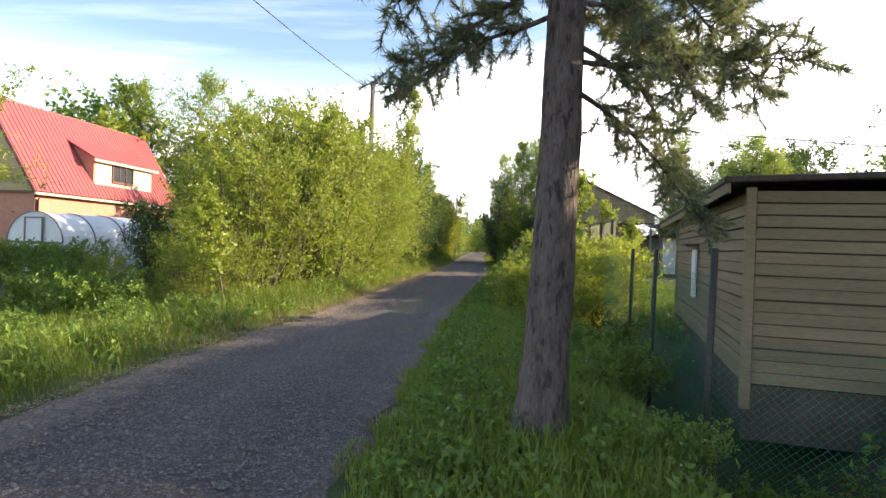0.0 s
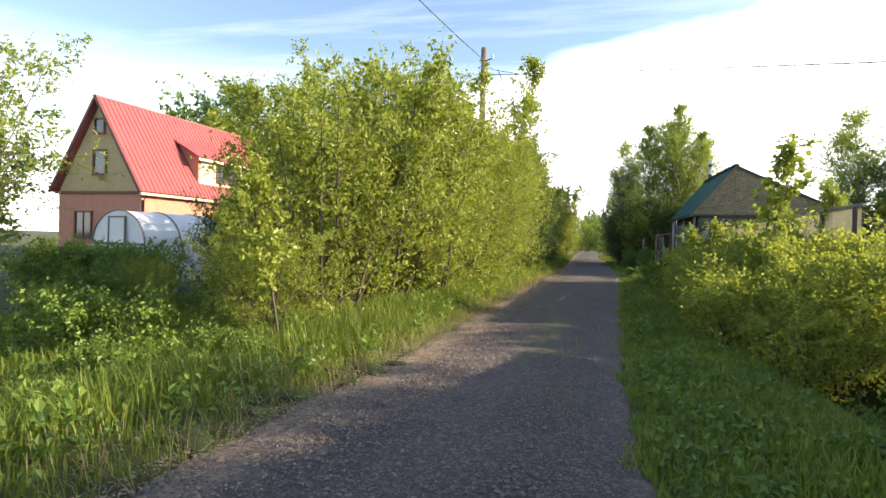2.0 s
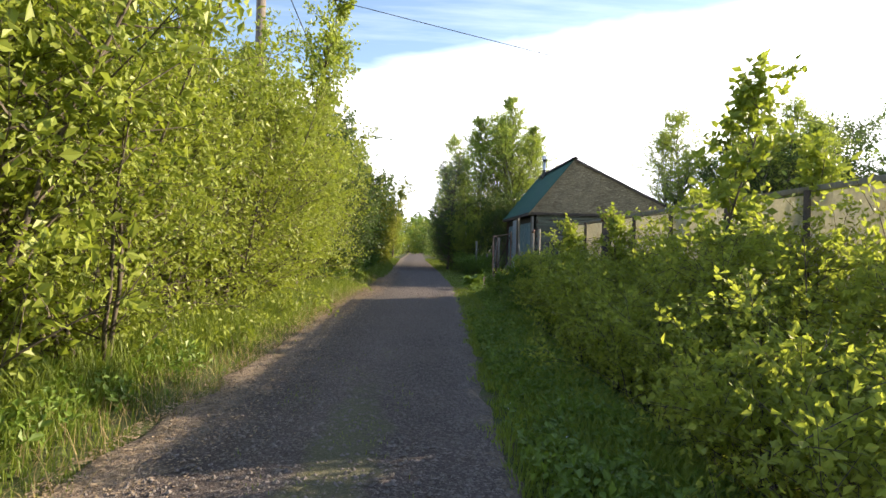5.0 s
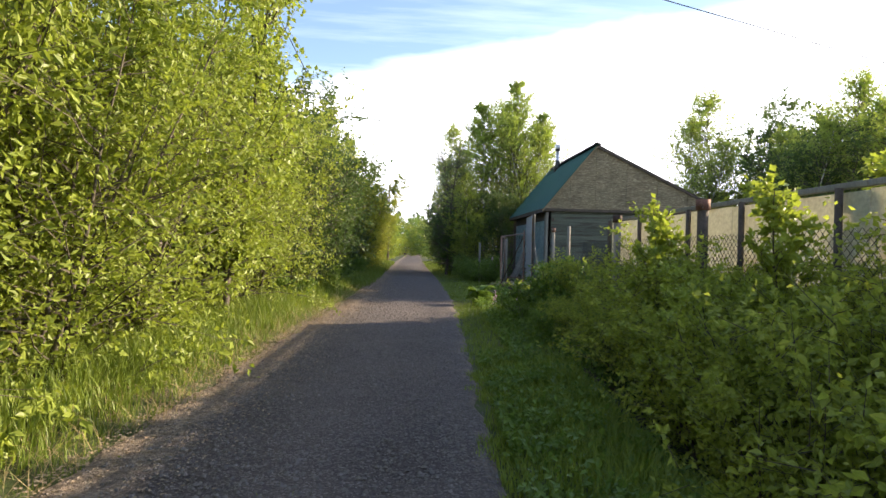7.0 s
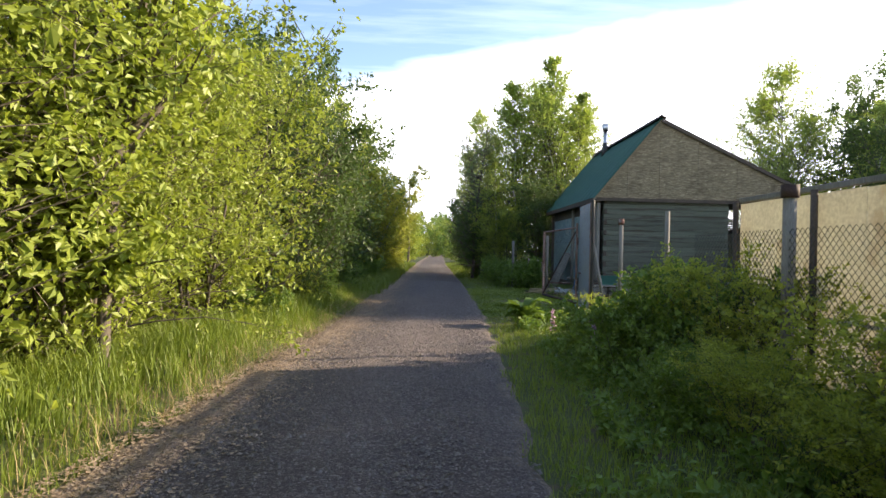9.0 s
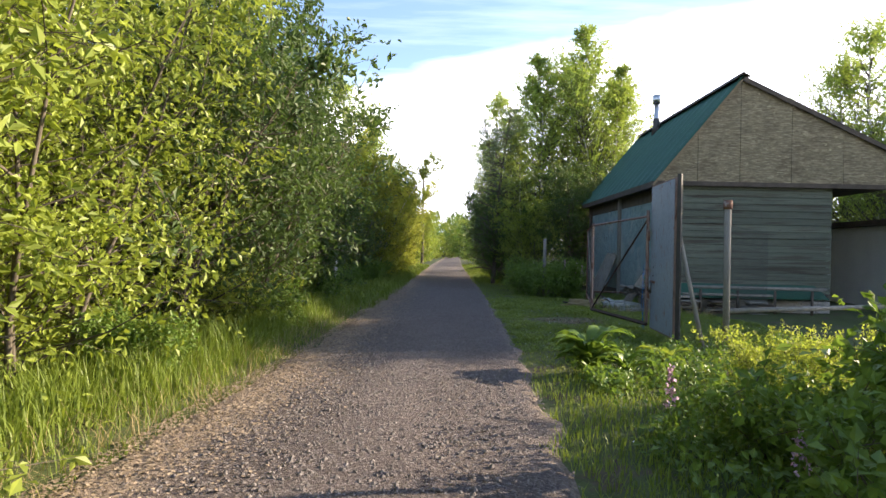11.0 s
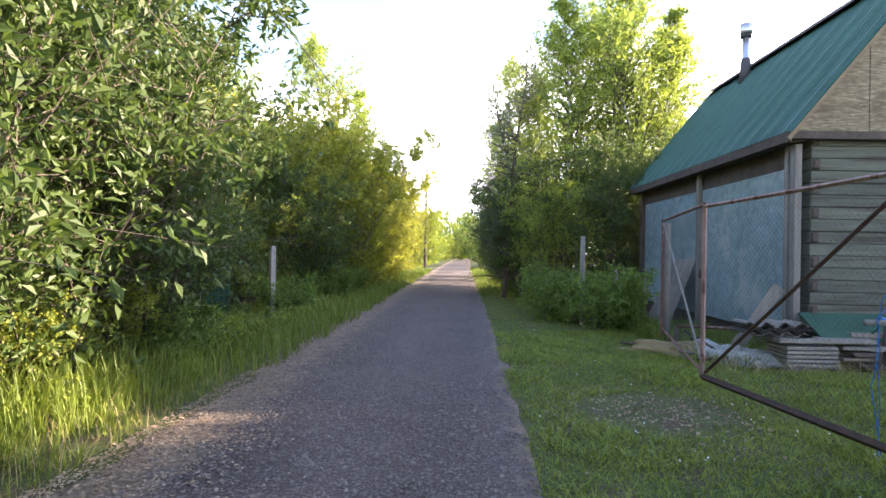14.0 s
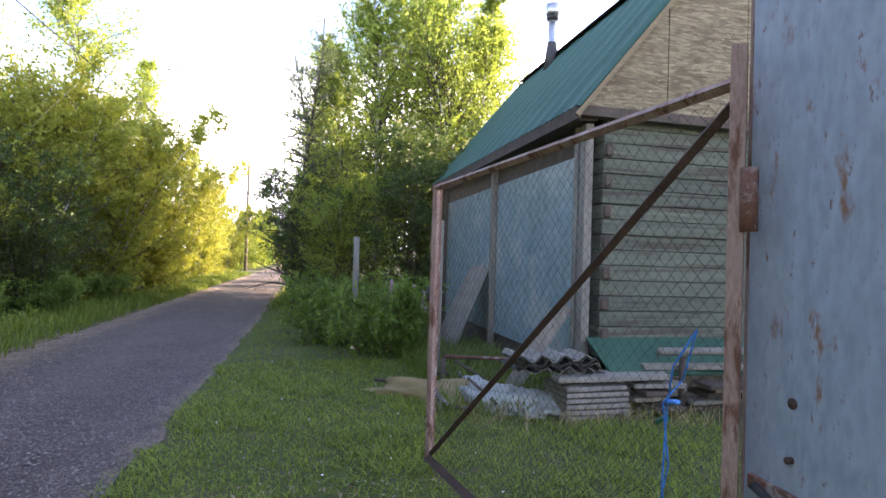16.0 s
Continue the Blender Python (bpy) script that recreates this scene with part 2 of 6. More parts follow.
M["rust_paint"] = material("peeling_paint", (0.19, 0.10, 0.075), (0.38, 0.27, 0.235), 7, 0.75, 70, 0.4, stretch=(2, 2, 0.5), spots=(0.13, 0.055, 0.035), spot_scale=9, spot_at=0.53)
M["rust_dark"] = material("dark_rust", (0.035, 0.022, 0.018), (0.09, 0.05, 0.038), 12, 0.8, 80, 0.3)
M["blue_rope"] = material("blue_rope", (0.01, 0.12, 0.4), (0.03, 0.22, 0.6), 40, 0.6, 90, 0.3)


def road_material():
    m = bpy.data.materials.new("gravel")
    m.use_nodes = True
    n, l = m.node_tree.nodes, m.node_tree.links
    b = n["Principled BSDF"]
    tc = n.new("ShaderNodeTexCoord")

    def noise_at(s, d=5.0, r=0.6, dist=0.0):
        t = n.new("ShaderNodeTexNoise")
        t.inputs["Scale"].default_value, t.inputs["Detail"].default_value = s, d
        t.inputs["Roughness"].default_value, t.inputs["Distortion"].default_value = r, dist
        l.new(tc.outputs["Object"], t.inputs["Vector"])
        return t.outputs[0]

    def ramp(v, stops):
        r = n.new("ShaderNodeValToRGB")
        r.color_ramp.elements[0].position, r.color_ramp.elements[0].color = stops[0][0], (*stops[0][1], 1)
        r.color_ramp.elements[1].position, r.color_ramp.elements[1].color = stops[-1][0], (*stops[-1][1], 1)
        for p, c in stops[1:-1]:
            r.color_ramp.elements.new(p).color = (*c, 1)
        l.new(v, r.inputs[0])
        return r.outputs[0]

    def mix(f, a, c):
        x = n.new("ShaderNodeMix")
        x.data_type = "RGBA"
        for key, v in (("Factor", f), ("A", a), ("B", c)):
            if isinstance(v, (int, float)):
                x.inputs[key].default_value = v
            elif isinstance(v, tuple):
                x.inputs[key].default_value = (*v, 1)
            else:
                l.new(v, x.inputs[key])
        return x.outputs["Result"]

    def calc(op, a, c, clamp=False):
        x = n.new("ShaderNodeMath")
        x.operation, x.use_clamp = op, clamp
        for i, v in enumerate((a, c)):
            if isinstance(v, (int, float)):
                x.inputs[i].default_value = v
            else:
                l.new(v, x.inputs[i])
        return x.outputs[0]

    vo = n.new("ShaderNodeTexVoronoi")
    vo.inputs["Scale"].default_value = 88
    # stones of uneven size: the cells are bent by a finer noise
    bent = n.new("ShaderNodeVectorMath")
    bent.operation = "MULTIPLY_ADD"
    wob = n.new("ShaderNodeTexNoise")
    wob.inputs["Scale"].default_value, wob.inputs["Detail"].default_value = 30, 4
    l.new(tc.outputs["Object"], wob.inputs["Vector"])
    l.new(wob.outputs["Color"], bent.inputs[0])
    bent.inputs[1].default_value = (0.045, 0.045, 0.045)
    l.new(tc.outputs["Object"], bent.inputs[2])
    l.new(bent.outputs[0], vo.inputs["Vector"])
    sepc = n.new("ShaderNodeSeparateColor")
    l.new(vo.outputs["Color"], sepc.inputs[0])
    stone = ramp(sepc.outputs[0], [(0.0, (0.04, 0.031, 0.031)), (0.45, (0.095, 0.075, 0.076)), (0.8, (0.165, 0.132, 0.128)), (1.0, (0.36, 0.32, 0.30))])
    broad = ramp(noise_at(1.1), [(0.35, (0.075, 0.052, 0.044)), (0.65, (0.155, 0.115, 0.10))])
    col = mix(0.36, stone, broad)
    rim = n.new("ShaderNodeAttribute")
    rim.attribute_name = "rim"
    soil = ramp(noise_at(24, 4), [(0.3, (0.12, 0.085, 0.062)), (0.7, (0.40, 0.31, 0.24))])
    f = calc("ADD", rim.outputs["Fac"], calc("MULTIPLY", calc("SUBTRACT", noise_at(3.5, 7, 0.7), 0.5), 1.6))
    col = mix(calc("MULTIPLY", calc("SUBTRACT", f, 0.24), 2.4, True), col, soil)
    moss = n.new("ShaderNodeAttribute")
    moss.attribute_name = "moss"
    g = calc("MULTIPLY", calc("SUBTRACT", calc("ADD", moss.outputs["Fac"], calc("SUBTRACT", noise_at(2.2, 7, 0.7), 0.5)), 0.55), 4, True)
    col = mix(calc("MULTIPLY", g, 0.6), col, (0.11, 0.12, 0.045))
    l.new(col, b.inputs["Base Color"])
    b.inputs["Roughness"].default_value = 0.9
    bn = n.new("ShaderNodeBump")
    bn.inputs["Strength"].default_value, bn.inputs["Distance"].default_value = 0.9, 0.02
    h = calc("ADD", calc("MULTIPLY", vo.outputs["Distance"], -0.35), calc("MULTIPLY", noise_at(38, 6, 0.75), 1.6))
    l.new(h, bn.inputs["Height"])
    l.new(bn.outputs[0], b.inputs["Normal"])
    return m


M["road"] = road_material()
M["stone"] = material("pebble", (0.075, 0.062, 0.058), (0.28, 0.245, 0.23), 20, 0.9, 90, 0.2, leaf=0.001, vary=0.3)


# ---- mesh tools ----
def build(name, verts, faces, mat, parent=None, label="", smooth=False, kind=""):
    """One mesh object from an (n, 3) array and a list of face arrays, each of one face size."""
    me = bpy.data.meshes.new(name)
    verts = np.asarray(verts, float)
    me.vertices.add(len(verts))
    me.vertices.foreach_set("co", verts.ravel())
    faces = [np.asarray(f, int) for f in faces if len(f)]
    loops = np.concatenate([f.ravel() for f in faces])
    sizes = np.concatenate([np.full(len(f), f.shape[1]) for f in faces])
    me.loops.add(len(loops))
    me.loops.foreach_set("vertex_index", loops)
    me.polygons.add(len(sizes))
    me.polygons.foreach_set("loop_start", np.concatenate([[0], np.cumsum(sizes)[:-1]]))
    me.polygons.foreach_set("use_smooth", np.full(len(sizes), smooth))
    me.update(calc_edges=True)
    me.materials.append(mat)
    ob = new(name, me)
    ob.parent = parent
    return tagged(ob, label, "", "", kind)


def part(name, bm, mat, parent=None, label="", smooth=False, kind=""):
    me = bpy.data.meshes.new(name)
    if smooth:
        for f in bm.faces:
            f.smooth = True
    bm.to_mesh(me)
    bm.free()
    me.materials.append(mat)
    ob = new(name, me)
    ob.parent = parent
    return tagged(ob, label, "", "", kind)


def thing(name, at, label, category, group="", turn=0.0):
    e = new(name)
    e.location, e.rotation_euler = at, (0, 0, radians(turn))
    return tagged(e, label, category, group)


def add_box(bm, lo, hi, bevel=0.0, m=None):
    c = [(a + b) / 2 for a, b in zip(lo, hi)]
    s = [abs(b - a) for a, b in zip(lo, hi)]
    r = bmesh.ops.create_cube(bm, size=1, matrix=(m or Matrix()) @ Matrix.Translation(c) @ Matrix.Diagonal((*s, 1)))
    if bevel:
        es = list({e for v in r["verts"] for e in v.link_edges})
        bmesh.ops.bevel(bm, geom=es, offset=bevel, segments=1, affect="EDGES")


def box_bm(lo, hi, bevel=0.0, m=None):
    bm = bmesh.new()
    add_box(bm, lo, hi, bevel, m)
    return bm


def tubes(a, b, ra, rb, sides=3):
    """Straight open tubes from a to b, as arrays."""
    a, b = np.asarray(a, float), np.asarray(b, float)
    n = len(a)
    ra, rb = np.broadcast_to(ra, n), np.broadcast_to(rb, n)
    d = b - a
    d /= np.linalg.norm(d, axis=1, keepdims=True) + 1e-9
    ref = np.where(np.abs(d[:, 2:3]) > 0.9, np.array([[1.0, 0, 0]]), np.array([[0, 0, 1.0]]))
    u = np.cross(d, ref)
    u /= np.linalg.norm(u, axis=1, keepdims=True) + 1e-9
    w = np.cross(d, u)
    ang = np.arange(sides) * 2 * np.pi / sides
    ring = u[:, None] * np.cos(ang)[None, :, None] + w[:, None] * np.sin(ang)[None, :, None]
    v = np.concatenate([a[:, None] + ring * ra[:, None, None], b[:, None] + ring * rb[:, None, None]], 1).reshape(-1, 3)
    k = np.arange(sides)
    q = np.stack([k, (k + 1) % sides, (k + 1) % sides + sides, k + sides], 1)
    f = (q[None] + (np.arange(n) * 2 * sides)[:, None, None]).reshape(-1, 4)
    return v, f


def rod(name, pts, r, mat, parent=None, sides=8, label="", r_end=None):
    """A closed bent rod through points, one mesh."""
    pts = [Vector(p) for p in pts]
    bm = bmesh.new()
    rings = []
    r_end = r if r_end is None else r_end
    for i, p in enumerate(pts):
        d = (pts[min(i + 1, len(pts) - 1)] - pts[max(i - 1, 0)]).normalized()
        ref = Vector((0, 0, 1)) if abs(d.z) < 0.9 else Vector((1, 0, 0))
        u = d.cross(ref).normalized()
        w = d.cross(u)
        rr = r + (r_end - r) * i / max(1, len(pts) - 1)
        rings.append([bm.verts.new(p + (u * math.cos(a) + w * math.sin(a)) * rr) for a in (k * 2 * math.pi / sides for k in range(sides))])
    for s, t in zip(rings, rings[1:]):
        for k in range(sides):
            bm.faces.new((s[k], s[(k + 1) % sides], t[(k + 1) % sides], t[k]))
    bm.faces.new(rings[0][::-1]), bm.faces.new(rings[-1])
    bmesh.ops.recalc_face_normals(bm, faces=bm.faces)
    return part(name, bm, mat, parent, label, smooth=sides > 4)


def unit(v):
    return v / (np.linalg.norm(v, axis=-1, keepdims=True) + 1e-9)


def leaves(rng, p, size, wide=0.5, out=None, lift=0.5, plain=False):
    """Folded leaves of four corners at the points p; plain: of three corners, for crowns far off."""
    n = len(p)
    d = unit(rng.normal(size=(n, 3)) + (0 if out is None else out * 0.9) + [0, 0, -0.15])
    nrm = unit(rng.normal(size=(n, 3)) * 0.7 + [0, 0, lift])
    s = unit(np.cross(d, nrm))
    nrm = np.cross(s, d)
    ln = size * rng.uniform(0.55, 1.25, (n, 1))
    mid = p + d * ln * 0.45
    if plain:
        v = np.stack([p + s * ln * wide * 0.3, p - s * ln * wide * 0.6, p + d * ln], 1).reshape(-1, 3)
        return v, np.arange(n * 3).reshape(-1, 3)
    v = np.stack([p, mid + s * ln * wide * 0.5 + nrm * ln * 0.1, p + d * ln - nrm * ln * 0.08, mid - s * ln * wide * 0.5 + nrm * ln * 0.1], 1).reshape(-1, 3)
    b = np.arange(n)[:, None] * 4
    f = np.concatenate([b + [[0, 1, 2]], b + [[0, 2, 3]]])
    return v, f


def branches(rng, start, way, length, n_seg, r0, bend=0.25, rise=0.0):
    """Polylines grown from start points, as points (n, n_seg + 1, 3)."""
    pts = [start]
    d = unit(way)
    for k in range(n_seg):
        d = unit(d + rng.normal(size=d.shape) * bend / n_seg ** 0.5 + np.array([0, 0, rise]) / n_seg)
        pts.append(pts[-1] + d * (length / n_seg)[:, None])
    return np.stack(pts, 1)


def plant(name, seed, height, spread, leaf_mat, bark_mat, label, category, stems=1, limbs=40, twigs=10, per_twig=9, leaf=0.06,
          wide=0.5, low=0.15, trunk_r=None, shape="round", lean=0.0, rise=0.5, group="", lift=0.5, stem_spread=0.25, plain=False):
    """A tree or a shrub at the origin: tapered stems, limbs and twigs, and a crown of single leaves."""
    rng = np.random.default_rng(seed)
    trunk_r = trunk_r or height * 0.012
    e = thing(name, (0, 0, 0), label, category, group)
    n_s = 8
    a = rng.uniform(0, 2 * np.pi, stems)
    base = np.stack([np.cos(a), np.sin(a), a * 0], 1) * (0.0 if stems == 1 else 0.12 + 0.12 * rng.random((stems, 1)) * spread)
    way = np.stack([np.cos(a) * stem_spread * (stems > 1) + lean, np.sin(a) * stem_spread * (stems > 1), np.ones(stems)], 1)
    hs = height * (rng.uniform(0.72, 1.0, stems) if stems > 1 else np.ones(1))
    st = branches(rng, base - [0, 0, 0.12], way, hs, n_s, 0, 0.16)
    rr = np.linspace(1, 0.15, n_s + 1)
    sr = trunk_r * (1.0 if stems == 1 else 0.55)
    for i in range(stems):
        ang = np.arange(6) * np.pi / 3
        ring = np.stack([np.cos(ang), np.sin(ang), ang * 0], 1)
        v = (st[i][:, None] + ring[None] * (sr * rr)[:, None, None]).reshape(-1, 3)
        q = np.arange(6)
        q = np.stack([q, (q + 1) % 6, (q + 1) % 6 + 6, q + 6], 1)
        build("trunk" if stems == 1 else "stem", v, [(q[None] + (np.arange(n_s) * 6)[:, None, None]).reshape(-1, 4)], bark_mat, e, smooth=True)
    wood = []
    # limbs
    which = rng.integers(0, stems, limbs)
    t = low + (0.98 - low) * rng.random(limbs) ** (1.15 if shape == "oval" else 0.85)
    pos = t * n_s
    i0 = np.minimum(pos.astype(int), n_s - 1)
    fr = (pos - i0)[:, None]
    s0 = st[which, i0] * (1 - fr) + st[which, i0 + 1] * fr
    if shape == "cone":
        reach = spread * (1.05 - t) ** 0.8
    elif shape == "oval":
        reach = spread * np.sin(np.pi * np.clip(0.12 + 0.86 * t, 0, 1)) ** 0.7
    else:
        reach = spread * (0.5 + 0.5 * np.sin(np.pi * np.clip(t, 0, 1) ** 0.8)) * (1 - 0.35 * t)
    reach = reach * rng.uniform(0.5, 1.15, limbs) + 0.08
    ang = rng.uniform(0, 2 * np.pi, limbs)
    w = np.stack([np.cos(ang), np.sin(ang), rise * rng.uniform(0.4, 1.5, limbs)], 1)
    lb = branches(rng, s0, w, reach * 1.15, 4, 0, 0.35, 0.25)
    lr = sr * np.clip(0.5 - 0.35 * t, 0.1, 1)
    wood += [tubes(lb[:, k], lb[:, k + 1], lr * (1 - 0.22 * k), lr * (0.78 - 0.22 * k), 3) for k in range(4)]
    # twigs
    nt = limbs * twigs
    wl_ = np.repeat(np.arange(limbs), twigs)
    tt = rng.random(nt) ** 0.7 * 3.95
    j0 = tt.astype(int)
    fr = (tt - j0)[:, None]
    p0 = lb[wl_, j0] * (1 - fr) + lb[wl_, j0 + 1] * fr
    dw = unit(lb[wl_, j0 + 1] - lb[wl_, j0])
    tl = np.clip(reach[wl_] * rng.uniform(0.25, 0.55, nt), 0.12, 0.9)
    tw = branches(rng, p0, dw * 0.8 + rng.normal(size=(nt, 3)) * 0.7 + [0, 0, 0.15], tl, 2, 0, 0.3)
    tr = max(0.0025, leaf * 0.035)
    some = slice(None, None, 4 if plain else 2)
    wood += [tubes(tw[some, 0], tw[some, 2], tr * 1.2, tr * 0.3, 3)]
    off = np.cumsum([0] + [len(v) for v, _ in wood])
    build("branchwork", np.concatenate([v for v, _ in wood]), [np.concatenate([f + o for (_, f), o in zip(wood, off)])], M["bark"], e, kind="stuff")
    # leaves along the twigs and the outer limbs
    u = rng.random((nt, per_twig)) * 1.98
    k0 = u.astype(int)
    fr = (u - k0)[..., None]
    idx = np.arange(nt)[:, None]
    lp = (tw[idx, k0] * (1 - fr) + tw[idx, k0 + 1] * fr).reshape(-1, 3)
    lp += rng.normal(size=lp.shape) * leaf * 0.35
    out = np.repeat(unit(tw[:, 2] - tw[:, 0]), per_twig, 0)
    lp = np.maximum(lp, [-99, -99, 0.05])
    v, f = leaves(rng, lp, leaf, wide, out, lift, plain)
    build("crown", v, [f], leaf_mat, e, kind="stuff")
    return e


def scatter(protos, places, rng, group=""):
    """Copies of prototypes at (x, y, z, height factor, prototype). The prototypes themselves take the first places."""
    used = set()
    for x, y, z, s, k in places:
        p = protos[k]
        m = Matrix.Translation((x, y, z)) @ Matrix.Rotation(rng.uniform(0, 6.28), 4, "Z") @ Matrix.Diagonal((s * rng.uniform(0.9, 1.1), s * rng.uniform(0.9, 1.1), s, 1))
        if k in used:
            c = copy_thing(p, Matrix())
            c.matrix_basis = m
        else:
            used.add(k)
            p.matrix_basis = m


# ---- plan ----
def ease(v, a, b):
    t = np.clip((np.asarray(v, float) - a) / (b - a), 0, 1)
    return t * t * (3 - 2 * t)


def road_right(y):
    return np.interp(y, [-20, 3, 10, 17, 22, 27, 32, 40, 55, 80, 160], [-1.0, -0.70, -0.52, -0.1, 0.22, 0.5, 0.66, 0.78, 0.9, 1.1, 2.5])


def road_left(y):
    return np.interp(y, [-20, 3, 6, 10, 17, 24, 30, 40, 55, 80, 160], [-3.5, -3.2, -3.15, -2.85, -2.6, -2.4, -2.05, -1.95, -1.95, -1.8, -0.6])


def ground_z(x, y):
    x, y = np.asarray(x, float), np.asarray(y, float)
    rr, rl = road_right(y), road_left(y)
    z = -0.02 + 0.05 * ease(x - rr, 0, 0.5) - 0.02 * ease(x - rr, 3, 6)
    z = z + 0.04 * ease(rl - x, 0, 0.4) - 0.28 * ease(rl - x, 0.9, 2.6)
    ditch = np.exp(-((x - 1.95 - 0.25 * np.sin(y * 0.35)) / 0.62) ** 2) * (1 - ease(y, 19, 22))
    z = z - 0.75 * ditch
    z = z + 0.025 * np.sin(x * 2.1 + y * 0.7) * np.sin(y * 1.3 - x) * ease(np.abs(x - (rr + rl) / 2), 1.5, 2.5)
    return z


def grid_axis(lo, hi, step, far, grow=1.25):
    a = list(np.arange(lo, hi + 1e-6, step))
    s = step
    while a[-1] < far:
        s *= grow
        a.append(a[-1] + s)
    s = step
    while a[0] > -far:
        s *= grow
        a.insert(0, a[0] - s)
    return np.array(a)


def grid_faces(nx, ny):
    i = (np.arange(ny - 1)[:, None] * nx + np.arange(nx - 1)[None]).ravel()
    return np.stack([i, i + 1, i + 1 + nx, i + nx], 1)


gx, gy = grid_axis(-7, 6, 0.16, 1500), grid_axis(-3, 60, 0.3, 1500)
X, Y = np.meshgrid(gx, gy)
Z = ground_z(X, Y)
build("ground", np.stack([X, Y, Z], -1).reshape(-1, 3), [grid_faces(len(gx), len(gy))], M["ground"], smooth=True, kind="structure")

# the gravel track, a thin crowned layer with a ragged rim
nu, ry = 25, np.concatenate([np.arange(-18, 60, 0.2), np.arange(60, 170, 1.0)])
U = np.linspace(0, 1, nu)
rough_l = np.array([0.16 * noise.noise((0, y * 1.7, 3)) + 0.06 * noise.noise((0, y * 6, 9)) for y in ry])
rough_r = np.array([0.16 * noise.noise((5, y * 1.5, 3)) + 0.12 * noise.noise((5, y * 5, 9)) for y in ry])
L, R = road_left(ry) + rough_l - 0.12, road_right(ry) + rough_r + 0.05
RX = L[:, None] + (R - L)[:, None] * U[None]
RY = np.repeat(ry[:, None], nu, 1)
RZ = 0.012 + 0.03 * np.sin(np.pi * U)[None] - 0.012 * np.exp(-((U - 0.3) / 0.09) ** 2)[None] - 0.012 * np.exp(-((U - 0.75) / 0.09) ** 2)[None] + 0 * RX
RZ[:, 0] -= 0.05
RZ[:, -1] -= 0.05
road = build("road", np.stack([RX, RY, RZ], -1).reshape(-1, 3), [grid_faces(nu, len(ry))], M["road"], smooth=True, kind="structure")
rim = road.data.attributes.new("rim", "FLOAT", "POINT")
rim.data.foreach_set("value", np.broadcast_to(np.clip(np.maximum(1 - U / 0.31, 0) + np.maximum((U - 0.9) / 0.12, 0) * 0.7, 0, 1)[None], RX.shape).ravel())
mossa = road.data.attributes.new("moss", "FLOAT", "POINT")
mossa.data.foreach_set("value", (np.exp(-((U - 0.6) / 0.13) ** 2)[None] * np.exp(-((RY - 12.5) / 3.5) ** 2) * 0.9 + 0.25 * np.exp(-((U - 0.52) / 0.1) ** 2)[None] * (RY < 20)).ravel())


# ---- left house ----
def window(parent, name, o, u, w, h, mat_frame, panes=2, depth=0.08):
    """A window whose lower corner is o, running along the unit way u, standing proud of its wall."""
    u = Vector(u)
    n = u.cross(Vector((0, 0, 1)))
    m = Matrix((( u.x, n.x, 0, o[0]), (u.y, n.y, 0, o[1]), (0, 0, 1, o[2]), (0, 0, 0, 1)))
    win = part(name, box_bm((0, -0.02, 0), (w, 0.015, h), m=m), M["glass_dark"], parent)
    f = 0.09
    bm = bmesh.new()
    for lo, hi in (((-f, 0.0), (0, h)), ((w, 0.0), (w + f, h)), ((-f, -f), (w + f, 0)), ((-f, h), (w + f, h + f))):
        add_box(bm, (lo[0], -0.03, lo[1]), (hi[0], depth, hi[1]), m=m)
    for k in range(1, panes):
        add_box(bm, (w * k / panes - 0.03, 0.016, 0), (w * k / panes + 0.03, 0.05, h), m=m)
    part("window_frame", bm, mat_frame, win)
    part("window_sill", box_bm((-f - 0.03, 0.0, -f - 0.04), (w + f + 0.03, depth + 0.07, -f - 0.004), m=m), M["red_roof"], win)
    return win


def prism(pts, y0, y1):
    """A solid from an outline in x and z, from y0 to y1."""
    bm = bmesh.new()
    a = [bm.verts.new((x, y0, z)) for x, z in pts]
    b = [bm.verts.new((x, y1, z)) for x, z in pts]
    bm.faces.new(a), bm.faces.new(b[::-1])
    for k in range(len(pts)):
        j = (k + 1) % len(pts)
        bm.faces.new((a[j], a[k], b[k], b[j]))
    bmesh.ops.recalc_face_normals(bm, faces=bm.faces)
    return bm


def slab(p, q, y0, y1, t):
    """A sloping roof sheet from p to q in x and z, t thick."""
    d = Vector((q[0] - p[0], q[1] - p[1])).normalized()
    n = Vector((-d.y, d.x)) if d.x > 0 else Vector((d.y, -d.x))
    return prism([p, q, (q[0] + n.x * t, q[1] + n.y * t), (p[0] + n.x * t, p[1] + n.y * t)], y0, y1)


